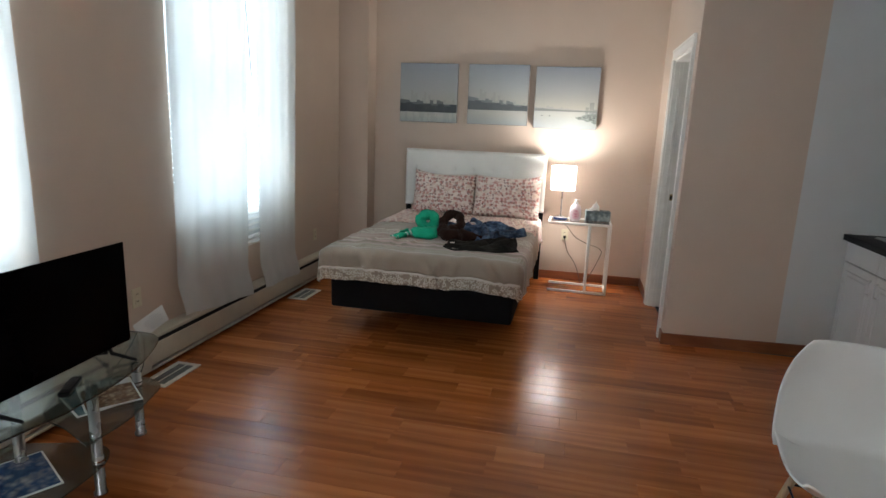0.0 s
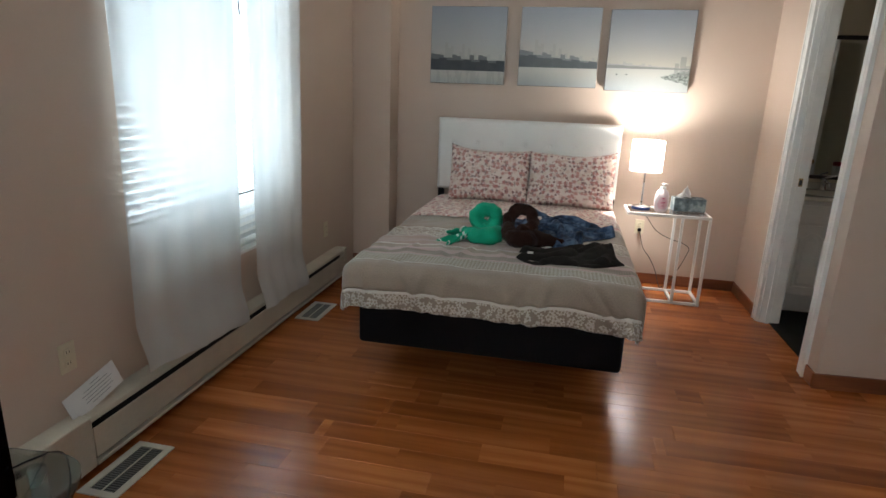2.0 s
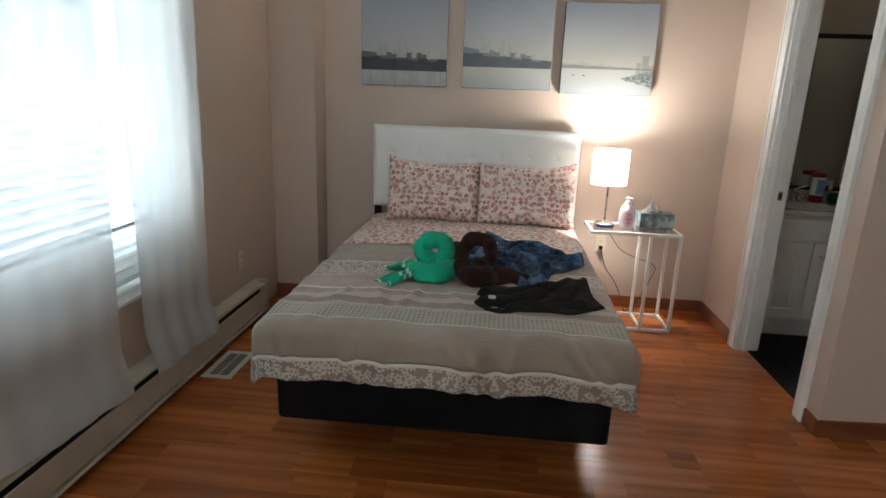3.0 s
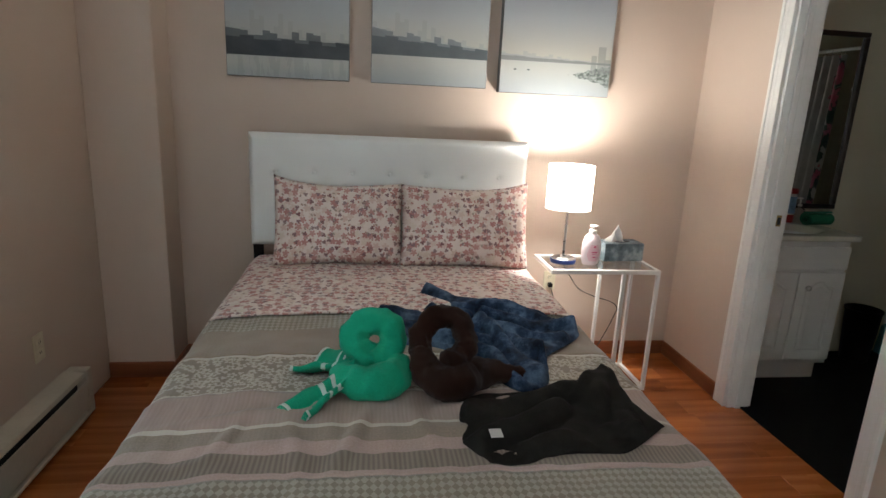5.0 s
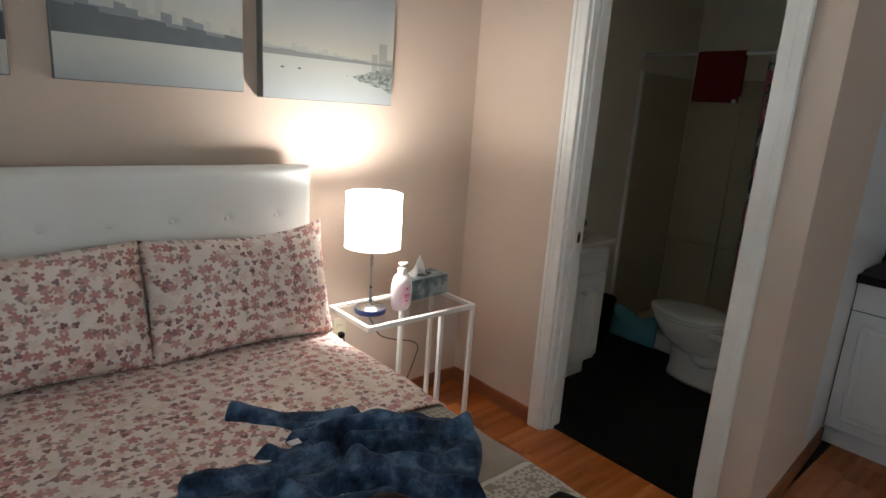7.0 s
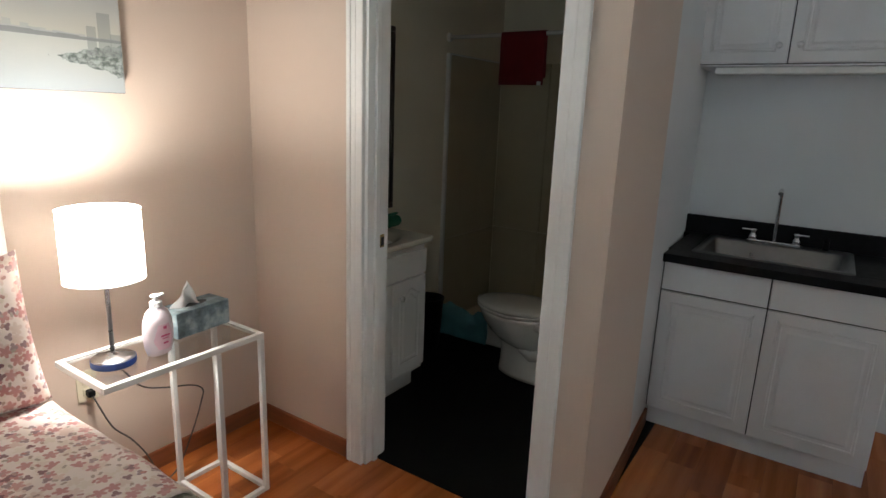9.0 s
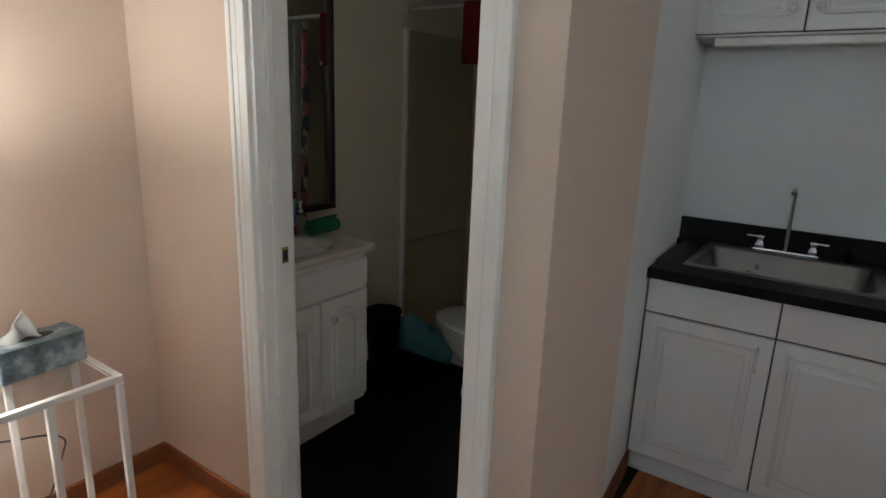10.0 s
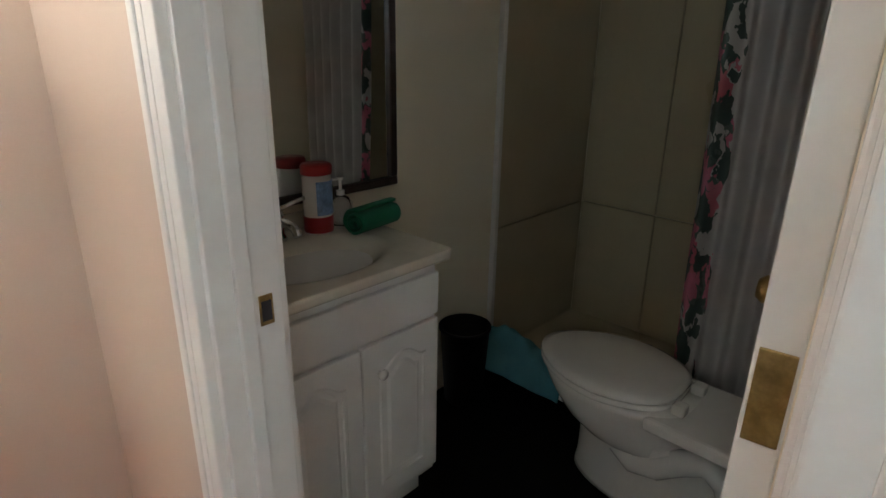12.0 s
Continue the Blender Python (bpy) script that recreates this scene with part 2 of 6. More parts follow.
def lathe(profile, n=28, at=(0, 0, 0), into=None, squash=1.0):
    """Rings of (radius, z) round a vertical axis, closed at both ends."""
    bm = into or bmesh.new()
    rings = []
    for r, z in profile:
        rings.append([bm.verts.new((at[0] + r * math.cos(2 * math.pi * i / n), at[1] + squash * r * math.sin(2 * math.pi * i / n), at[2] + z)) for i in range(n)])
    for a, b in zip(rings, rings[1:]):
        for i in range(n):
            bm.faces.new((a[i], a[(i + 1) % n], b[(i + 1) % n], b[i]))
    if profile[0][0] > 1e-5:
        bm.faces.new(list(reversed(rings[0])))
    if profile[-1][0] > 1e-5:
        bm.faces.new(rings[-1])
    return bm


def tube(points, radius, n=10, into=None, closed=False):
    """A round bar along points; radius may be one number or one for each point."""
    bm = into or bmesh.new()
    pts = [Vector(p) for p in points]
    k = len(pts)
    rad = radius if isinstance(radius, (list, tuple)) else [radius] * k
    up, rings = Vector((0.13, 0.21, 1)).normalized(), []
    for i, p in enumerate(pts):
        a = pts[(i - 1) % k] if closed or i else p
        b = pts[(i + 1) % k] if closed or i < k - 1 else p
        d = (b - a).normalized()
        s = d.cross(up)
        if s.length < 1e-3:
            s = d.cross(Vector((1, 0, 0)))
        s.normalize()
        u = s.cross(d).normalized()
        up = u
        rings.append([bm.verts.new(p + rad[i] * (s * math.cos(2 * math.pi * j / n) + u * math.sin(2 * math.pi * j / n))) for j in range(n)])
    pairs = list(zip(rings, rings[1:])) + ([(rings[-1], rings[0])] if closed else [])
    for a, b in pairs:
        for j in range(n):
            bm.faces.new((a[j], a[(j + 1) % n], b[(j + 1) % n], b[j]))
    if not closed:
        bm.faces.new(list(reversed(rings[0])))
        bm.faces.new(rings[-1])
    return bm


def smooth_path(points, per=6):
    """Catmull-Rom through the points."""
    P = [Vector(p) for p in points]
    P = [P[0] * 2 - P[1]] + P + [P[-1] * 2 - P[-2]]
    out = []
    for i in range(1, len(P) - 2):
        for s in range(per):
            t = s / per
            a, b, c, d = P[i - 1], P[i], P[i + 1], P[i + 2]
            out.append(0.5 * (2 * b + (c - a) * t + (2 * a - 5 * b + 4 * c - d) * t * t + (3 * b - a - 3 * c + d) * t ** 3))
    out.append(P[-2])
    return out


def sheet_mesh(nu, nv, fn, into=None, uv=None):
    """A grid of nu x nv cells; fn(u, v) gives the place; uv(u, v) the texture place."""
    bm = into or bmesh.new()
    g = [[bm.verts.new(fn(i / nu, j / nv)) for j in range(nv + 1)] for i in range(nu + 1)]
    lay = bm.loops.layers.uv.verify() if uv else None
    for i in range(nu):
        for j in range(nv):
            f = bm.faces.new((g[i][j], g[i + 1][j], g[i + 1][j + 1], g[i][j + 1]))
            if lay:
                for lp, (a, b) in zip(f.loops, ((i, j), (i + 1, j), (i + 1, j + 1), (i, j + 1))):
                    lp[lay].uv = uv(a / nu, b / nv)
    return bm


def pierced(axis, at, thick, a0, a1, z0, z1, holes):
    """A wall slab with openings (a, b, low, high) cut right through it."""
    us = sorted({a0, a1, *[h[0] for h in holes], *[h[1] for h in holes]})
    zs = sorted({z0, z1, *[h[2] for h in holes], *[h[3] for h in holes]})
    bm = bmesh.new()
    at_uv = lambda u, z: (at, u, z) if axis == "x" else (u, at, z)
    g = {(u, z): bm.verts.new(at_uv(u, z)) for u in us for z in zs}
    fs = []
    for u, u2 in zip(us, us[1:]):
        for z, z2 in zip(zs, zs[1:]):
            if any(h[0] <= u and u2 <= h[1] and h[2] <= z and z2 <= h[3] for h in holes):
                continue
            fs.append(bm.faces.new((g[u, z], g[u2, z], g[u2, z2], g[u, z2])))
    ex = bmesh.ops.extrude_face_region(bm, geom=fs)
    step = Vector((thick, 0, 0)) if axis == "x" else Vector((0, thick, 0))
    for v in ex["geom"]:
        if isinstance(v, bmesh.types.BMVert):
            v.co += step
    bmesh.ops.delete(bm, geom=[v for v in bm.verts if not v.link_faces], context="VERTS")
    return bm


def structure(name, bm, material, label, category):
    return tagged(part(name, bm, material), label, category, "", "structure")


# ---- setting ----
HIGH = 2.95
structure("wall_west", pierced("x", -1.49, -0.24, -1.72, 6.44, 0, HIGH, [(3.60, 5.09, 0.55, 2.64), (0.93, 2.57, 0.55, 2.64)]), WALL, "peach painted wall with two curtained windows", "wall")
structure("wall_north", box(-1.73, 4.04, 6.44, 6.56, 0, HIGH), WALL, "peach painted wall behind the bed headboard", "wall")
structure("wall_east", pierced("x", 1.70, 0.115, 4.93, 6.44, 0, HIGH, [(4.966, 5.77, 0, 2.14)]), WALL, "peach painted wall with the bathroom doorway", "wall")
structure("wall_partition", prism([(1.70, 4.785), (2.48, 4.838), (2.48, 5.0), (1.815, 5.0), (1.815, 4.93), (1.70, 4.93)], 0, HIGH), WALL, "peach painted partition end beside the kitchenette", "wall")
structure("wall_partition_white", prism([(2.48, 4.838), (3.50, 4.907), (3.50, 5.0), (2.48, 5.0)], 0, HIGH), WHITE_WALL, "white painted partition beside the kitchen counter", "wall")
structure("wall_kitchen", box(3.50, 3.62, -1.72, 5.0, 0, HIGH), WHITE_WALL, "white painted wall behind the kitchen sink", "wall")
# The opening in this wall is unseen, added for the fill lamp.
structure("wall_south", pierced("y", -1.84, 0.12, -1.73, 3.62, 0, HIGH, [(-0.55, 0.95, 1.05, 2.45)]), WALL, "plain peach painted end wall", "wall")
structure("wall_bath_south", box(3.62, 4.08, 4.90, 5.0, 0, HIGH), BATH_WALL, "plain painted bathroom wall", "wall")
structure("wall_bath_end", box(3.96, 4.08, 5.0, 6.44, 0, HIGH), BATH_WALL, "plain painted bathroom end wall", "wall")
structure("wall_bath_lining", box(1.818, 3.96, 6.425, 6.438, 0, 2.45), BATH_WALL, "off-white painted bathroom wall behind the vanity", "wall")
structure("wall_bath_south_lining", box(1.84, 3.958, 5.002, 5.010, 0.004, 2.449), BATH_WALL, "off-white painted bathroom wall behind the open door", "wall")
structure("wall_bath_west_lining", box(1.817, 1.825, 5.842, 6.424, 0.004, 2.449), BATH_WALL, "off-white painted bathroom wall beside the doorway", "wall")
structure("wall_bath_west_lining", box(1.817, 1.825, 5.012, 5.841, 2.205, 2.449), BATH_WALL, "off-white painted bathroom wall over the doorway", "wall")
structure("ceiling", box(-1.73, 4.08, -1.84, 6.56, HIGH, HIGH + 0.12), CEIL, "plain white ceiling", "ceiling")
structure("ceiling_bath", box(1.818, 3.958, 5.002, 6.424, 2.45, 2.5), CEIL, "plain white bathroom ceiling", "ceiling")
structure("pier", box(-1.49, -1.165, 6.21, 6.44, 0, HIGH, 0.006), WALL, "peach painted boxed pier in the room corner", "pier")
structure("floor_bath", box(1.77, 3.96, 4.96, 6.44, -0.02, 0.004), BATH_FLOOR, "black vinyl bathroom floor", "floor")


def skirting(name, x0, x1, y0, y1):
    bm = box(x0, x1, y0, y1, 0.0, 0.085, 0.006)
    structure(name, bm, BASE_WOOD if x1 - x0 > y1 - y0 else BASE_WOOD_Y, "orange-brown wooden baseboard", "baseboard")


skirting("baseboard", -1.165, 1.70, 6.426, 6.441)
skirting("baseboard", 1.686, 1.701, 5.845, 6.426)
skirting("baseboard", -1.167, -1.152, 6.196, 6.426)
skirting("baseboard", -1.488, -1.167, 6.196, 6.212)
bm = prism([(1.686, 4.77), (2.84, 4.849), (2.84, 4.863), (1.70, 4.786)], 0, 0.085)
structure("baseboard", bm, BASE_WOOD, "orange-brown wooden baseboard", "baseboard")
skirting("baseboard", 1.687, 1.701, 4.7865, 4.898)


# door frame: moulded casings, jambs, stop strips
def casing(name, y0, y1, z0, z1, flip=1):
    """Casing board on the room side with a stepped profile."""
    bm = box(1.682, 1.704, y0, y1, z0, z1, 0.003)
    if z1 - z0 > 1:
        a, b = (y0, y0 + 0.022) if flip > 0 else (y1 - 0.022, y1)
        box(1.677, 1.69, a, b, z0, z1, 0.004, 2, bm)
        c, d = (y0 + 0.038, y0 + 0.046) if flip > 0 else (y1 - 0.046, y1 - 0.038)
        box(1.6805, 1.69, c, d, z0, z1, 0.0015, 2, bm)
    else:
        box(1.677, 1.69, y0, y1, z1 - 0.022, z1, 0.004, 2, bm)
    return bm


doorway = thing("door_1", "white painted door frame with worn brass hinges, door open", "door", kind="structure")
part("casing", casing("casing", 5.765, 5.845, 0, 2.135, -1), TRIM_WHITE, doorway)
part("casing", casing("casing", 4.900, 4.980, 0, 2.135, 1), TRIM_WHITE, doorway)
part("casing", casing("casing", 4.900, 5.845, 2.136, 2.22), TRIM_WHITE, doorway)
jamb_l = part("jamb", box(1.700, 1.822, 5.750, 5.771, 0, 2.14, 0.002), TRIM_WHITE, doorway, "white jamb with a worn brass strike plate")
jamb_r = part("jamb", box(1.700, 1.822, 4.965, 4.985, 0, 2.14, 0.002), TRIM_WHITE, doorway, "white jamb with worn brass hinges")
part("jamb", box(1.700, 1.822, 4.9855, 5.7495, 2.12, 2.141, 0.002), TRIM_WHITE, doorway)
part("door_stop", box(1.738, 1.766, 5.738, 5.7505, 0, 2.12, 0.003), TRIM_WHITE, doorway)
part("door_stop", box(1.738, 1.766, 4.9845, 4.995, 0, 2.12, 0.003), TRIM_WHITE, doorway)
part("casing", box(1.8205, 1.835, 5.755, 5.84, 0, 2.2, 0.003), TRIM_WHITE, doorway)
strike = box(1.778, 1.803, 5.7475, 5.7505, 0.968, 1.022, 0.001)
part("strike_plate", strike, BRASS, jamb_l, "worn brass strike plate")
# Dark plate on the brass paints the shade of the latch hole.
part("strike_hole_shade", box(1.781, 1.799, 5.7465, 5.7478, 0.976, 1.012), DARK, jamb_l)
for z in (0.27, 1.137, 1.90):
    bm = box(1.772, 1.819, 4.9845, 4.9875, z - 0.045, z + 0.045, 0.001)
    tube([(1.826, 4.993, z - 0.045), (1.826, 4.993, z + 0.045)], 0.006, 10, bm)
    part("hinge", bm, BRASS, jamb_r, "worn brass hinge leaf")

leaf = thing("door_leaf", "white painted bathroom door standing open inwards", "door", (1.852, 5.048, 0), 7.6, kind="structure")
for z in (0.27, 1.137, 1.90):
    part("hinge", box(0.0015, 0.0055, -0.033, -0.004, z - 0.045, z + 0.045, 0.001), BRASS, leaf, "old brass hinge leaf on the door edge")
part("slab", box(0.004, 0.745, -0.036, 0.0, 0.012, 2.115, 0.002), TRIM_WHITE, leaf)
for z0, z1 in ((0.2, 0.9), (1.05, 1.9)):
    for x0, x1 in ((0.1, 0.34), (0.41, 0.65)):
        part("panel", box(x0, x1, -0.004, 0.004, z0, z1, 0.003), TRIM_WHITE, leaf)
bm = lathe([(0.03, 0), (0.03, 0.006), (0.012, 0.012), (0.012, 0.035), (0.026, 0.045), (0.028, 0.058), (0.018, 0.07), (0.0, 0.072)], 20)
bmesh.ops.transform(bm, matrix=pose(0.69, 0.0, 0.98, -90, 0, 0), verts=bm.verts)
part("door_knob", bm, BRASS, leaf, "round brass door knob", True)


# windows: sash frames and panes inside the openings
def window(name, y0, y1, z0, z1):
    w = thing(name, "tall white sash window behind blinds and curtains", "window", kind="structure")
    x0, x1, b = -1.70, -1.655, 0.05
    zg = 0.80
    zm = (zg + z1) / 2
    part("window_frame", box(x0, x1, y0, y0 + b, z0, z1, 0.004), TRIM_WHITE, w)
    part("window_frame", box(x0, x1, y1 - b, y1, z0, z1, 0.004), TRIM_WHITE, w)
    # Unseen board added below the glass to cut off the daylight there.
    part("added_light_stop", box(x0, x1, y0 + b, y1 - b, z0, zg, 0.004), TRIM_WHITE, w)
    part("window_frame", box(x0, x1, y0 + b, y1 - b, z1 - b, z1, 0.004), TRIM_WHITE, w)
    part("meeting_rail", box(x0, x1, y0 + b, y1 - b, zm - 0.02, zm + 0.02, 0.004), TRIM_WHITE, w)
    part("window_sill", box(-1.655, -1.474, y0, y1, z0 - 0.001, z0 + 0.018, 0.004), TRIM_WHITE, w)
    for a, c in ((zg, zm - 0.02), (zm + 0.02, z1 - b)):
        p = part("pane", box(-1.682, -1.677, y0 + b, y1 - b, a, c), GLASS, w)
        p.visible_shadow = False


window("window_1", 3.60, 5.09, 0.55, 2.64)
window("window_2", 0.93, 2.57, 0.55, 2.64)

# Unseen window, added around the fill lamp.
south = thing("unseen_window_3", "unseen white window added in the end wall for fill light", "window", kind="structure")
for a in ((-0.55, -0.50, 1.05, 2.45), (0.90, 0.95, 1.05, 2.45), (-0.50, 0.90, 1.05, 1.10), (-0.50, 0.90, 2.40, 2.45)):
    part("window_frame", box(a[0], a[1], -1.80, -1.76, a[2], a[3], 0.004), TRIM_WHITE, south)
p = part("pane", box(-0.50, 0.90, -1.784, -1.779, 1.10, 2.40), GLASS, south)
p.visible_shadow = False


# ---- cloth materials ----
def flower_layer(t, uv, scale, seed, petals, size, keep):
    """Scattered five-petalled flowers: a mask and a random number for each flower."""
    mp = t.nodes.new("ShaderNodeMapping")
    mp.inputs["Location"].default_value = (seed, seed * 0.7, 0)
    mp.inputs["Scale"].default_value = (scale, scale, scale)
    t.links.new(uv, mp.inputs[0])
    vo = t.nodes.new("ShaderNodeTexVoronoi")
    vo.voronoi_dimensions = "2D"
    vo.inputs["Scale"].default_value = 1.0
    vo.inputs["Randomness"].default_value = 0.8
    t.links.new(mp.outputs[0], vo.inputs["Vector"])
    d = t.nodes.new("ShaderNodeVectorMath")
    d.operation = "SUBTRACT"
    t.links.new(mp.outputs[0], d.inputs[0])
    t.links.new(vo.outputs["Position"], d.inputs[1])
    sp, sc = t.nodes.new("ShaderNodeSeparateXYZ"), t.nodes.new("ShaderNodeSeparateColor")
    t.links.new(d.outputs[0], sp.inputs[0])
    t.links.new(vo.outputs["Color"], sc.inputs[0])
    ang = calc(t, "ARCTAN2", sp.outputs[1], sp.outputs[0])
    turn = calc(t, "MULTIPLY_ADD", sc.outputs[0], 6.28, ang)
    lobes = calc(t, "ABSOLUTE", calc(t, "COSINE", calc(t, "MULTIPLY", turn, petals / 2)))
    radius = calc(t, "MULTIPLY_ADD", lobes, size * 0.55, size * 0.45)
    mask = calc(t, "MULTIPLY", calc(t, "LESS_THAN", vo.outputs["Distance"], radius), calc(t, "LESS_THAN", sc.outputs[1], keep))
    return mask, sc.outputs[2]


def floral_cloth(name, ground):
    m, t, b = nodes_of(name)
    uv = coords(t, "UV")
    col = ramp(t, noise_of(t, uv, 9.0, 3), [(0.3, tuple(c * 0.9 for c in ground)), (0.7, ground)])
    for scale, seed, petals, size, keep, a, c in (
            (23.0, 1.3, 5.0, 0.46, 0.85, (0.72, 0.53, 0.46), (0.76, 0.66, 0.56)),
            (24.0, 9.7, 5.0, 0.43, 0.68, (0.50, 0.21, 0.19), (0.62, 0.34, 0.30)),
            (29.0, 4.1, 3.0, 0.34, 0.42, (0.24, 0.10, 0.10), (0.38, 0.27, 0.26)),
            (42.0, 6.6, 2.0, 0.30, 0.35, (0.52, 0.22, 0.19), (0.44, 0.37, 0.30))):
        mask, rnd = flower_layer(t, uv, scale, seed, petals, size, keep)
        col = blend(t, mask, col, blend(t, rnd, a, c))
    t.links.new(col, b.inputs["Base Color"])
    b.inputs["Roughness"].default_value = 0.85
    b.inputs["Sheen Weight"].default_value = 0.15
    bump_to(t, b, noise_of(t, uv, 260, 2), 0.12, 0.002)
    return m


FLORAL = floral_cloth("floral_cotton", (0.86, 0.74, 0.67))


def comforter_cloth():
    m, t, b = nodes_of("comforter_cloth")
    uv = coords(t, "UV")
    sp = t.nodes.new("ShaderNodeSeparateXYZ")
    t.links.new(uv, sp.inputs[0])
    v = sp.outputs[1]

    def band(a, c):
        return calc(t, "MULTIPLY", calc(t, "GREATER_THAN", v, a), calc(t, "LESS_THAN", v, c))

    ribs = calc(t, "MULTIPLY_ADD", calc(t, "SINE", calc(t, "MULTIPLY", sp.outputs[0], 520.0)), 0.5, 0.5)
    weave = noise_of(t, uv, 190.0, 2)
    slub = noise_of(t, coords(t, "UV", (60.0, 5.0, 1.0)), 2.2, 3)
    tone = noise_of(t, uv, 3.0, 3)
    taupe = ramp(t, weave, [(0.3, (0.265, 0.205, 0.152)), (0.7, (0.355, 0.284, 0.218))])
    ribbed = blend(t, ribs, (0.185, 0.145, 0.108), (0.29, 0.235, 0.185))
    rose = blend(t, slub, (0.345, 0.245, 0.205), (0.475, 0.365, 0.32))
    rose = blend(t, calc(t, "MULTIPLY", ribs, 0.3), rose, (0.30, 0.22, 0.18))
    pink = ramp(t, weave, [(0.3, (0.445, 0.310, 0.275)), (0.7, (0.545, 0.400, 0.36))])
    cream = (0.66, 0.615, 0.54)
    # white-on-taupe figured bands
    m1, r1 = flower_layer(t, uv, 30.0, 2.2, 5.0, 0.50, 0.95)
    m2, r2 = flower_layer(t, uv, 38.0, 7.2, 3.0, 0.36, 0.7)
    m3, r3 = flower_layer(t, uv, 30.0, 2.2, 5.0, 0.20, 0.95)
    fig = calc(t, "MULTIPLY", calc(t, "MAXIMUM", m1, m2), calc(t, "SUBTRACT", 1.0, m3))
    lace = blend(t, fig, (0.265, 0.21, 0.158), (0.53, 0.48, 0.405))
    ck = t.nodes.new("ShaderNodeTexChecker")
    ck.inputs["Scale"].default_value = 76.0
    rot = t.nodes.new("ShaderNodeMapping")
    rot.inputs["Rotation"].default_value = (0, 0, 0.785)
    rot.inputs["Scale"].default_value = (1.0, 0.8, 1.0)
    t.links.new(uv, rot.inputs[0])
    t.links.new(rot.outputs[0], ck.inputs["Vector"])
    diamond = blend(t, ck.outputs["Fac"], (0.255, 0.215, 0.16), (0.41, 0.37, 0.30))
    col = taupe
    for a, c, cloth in ((5.235, 5.60, diamond), (4.765, 5.0, lace), (4.59, 4.765, rose), (4.515, 4.575, taupe), (4.463, 4.515, pink), (4.395, 4.463, ribbed), (4.375, 4.395, pink), (4.235, 4.372, diamond), (3.94, 4.035, lace)):
        col = blend(t, band(a, c), col, cloth)
    for a, w in ((4.998, 0.014), (4.762, 0.007), (4.577, 0.016), (4.228, 0.008), (4.033, 0.014)):
        col = blend(t, calc(t, "MULTIPLY", band(a, a + w), 0.85), col, cream)
    col = blend(t, 0.5, col, ramp(t, tone, [(0.3, (0.86, 0.85, 0.84)), (0.7, (1, 1, 1))]), "MULTIPLY")
    t.links.new(col, b.inputs["Base Color"])
    b.inputs["Roughness"].default_value = 0.62
    b.inputs["Sheen Weight"].default_value = 0.25
    bump_to(t, b, calc(t, "ADD", calc(t, "MULTIPLY", ribs, 0.4), weave), 0.2, 0.002)
    return m


COMFORTER = comforter_cloth()


def terry(name, base, stripe=None, where=()):
    m, t, b = nodes_of(name)
    v = coords(t)
    n1, n2 = noise_of(t, v, 12, 3), noise_of(t, v, 420, 2)
    col = blend(t, 1.0, ramp(t, n1, [(0.3, tuple(c * 0.8 for c in base)), (0.7, base)]), ramp(t, n2, [(0.25, (0.6, 0.6, 0.6)), (0.7, (1, 1, 1))]), "MULTIPLY")
    if stripe:
        sp = t.nodes.new("ShaderNodeSeparateXYZ")
        t.links.new(coords(t, "UV"), sp.inputs[0])
        for a, c in where:
            k = calc(t, "MULTIPLY", calc(t, "GREATER_THAN", sp.outputs[0], a), calc(t, "LESS_THAN", sp.outputs[0], c))
            col = blend(t, k, col, stripe)
    t.links.new(col, b.inputs["Base Color"])
    b.inputs["Roughness"].default_value = 0.95
    b.inputs["Sheen Weight"].default_value = 0.08
    b.inputs["Specular IOR Level"].default_value = 0.15
    bump_to(t, b, n2, 0.5, 0.004)
    return m


GREEN_TERRY = terry("green_terry", (0.014, 0.50, 0.285))
GREEN_STRIPED = terry("green_terry_striped", (0.014, 0.50, 0.285), (0.62, 0.72, 0.66), ((0.30, 0.36), (0.46, 0.52), (0.95, 1.0)))
BROWN_TERRY = terry("brown_terry", (0.036, 0.014, 0.009))
RED_TERRY = terry("red_terry", (0.20, 0.012, 0.016))
TEAL_TERRY = terry("teal_terry", (0.15, 0.44, 0.51))
GREEN_DARK = terry("green_terry_dark", (0.015, 0.22, 0.11))
SHIRT = surface("dark_jersey", (0.021, 0.019, 0.017), 0.9, big=9, small=300, vary=0.35, bump=0.3, spec=0.1)
BOXSPRING = surface("black_damask", (0.0055, 0.0048, 0.0056), 0.8, big=14, small=80, vary=0.3, bump=0.2, spec=0.15)
SHEET_WHITE = surface("mattress_ticking", (0.66, 0.63, 0.60), 0.8, big=6, small=200, vary=0.06, bump=0.1)


def tie_dye():
    m, t, b = nodes_of("blue_tie_dye_fold_shade")
    v = coords(t)
    n1, n2 = noise_of(t, v, 11, 5, 0.7), noise_of(t, v, 320, 2)
    # Dye tones, their contrast widened to stand in for shade between the folds.
    col = ramp(t, n1, [(0.36, (0.007, 0.013, 0.030)), (0.5, (0.028, 0.058, 0.115)), (0.66, (0.125, 0.195, 0.30))])
    t.links.new(col, b.inputs["Base Color"])
    b.inputs["Roughness"].default_value = 0.85
    b.inputs["Sheen Weight"].default_value = 0.03
    b.inputs["Specular IOR Level"].default_value = 0.2
    bump_to(t, b, n2, 0.25, 0.002)
    return m


TIE_DYE = tie_dye()


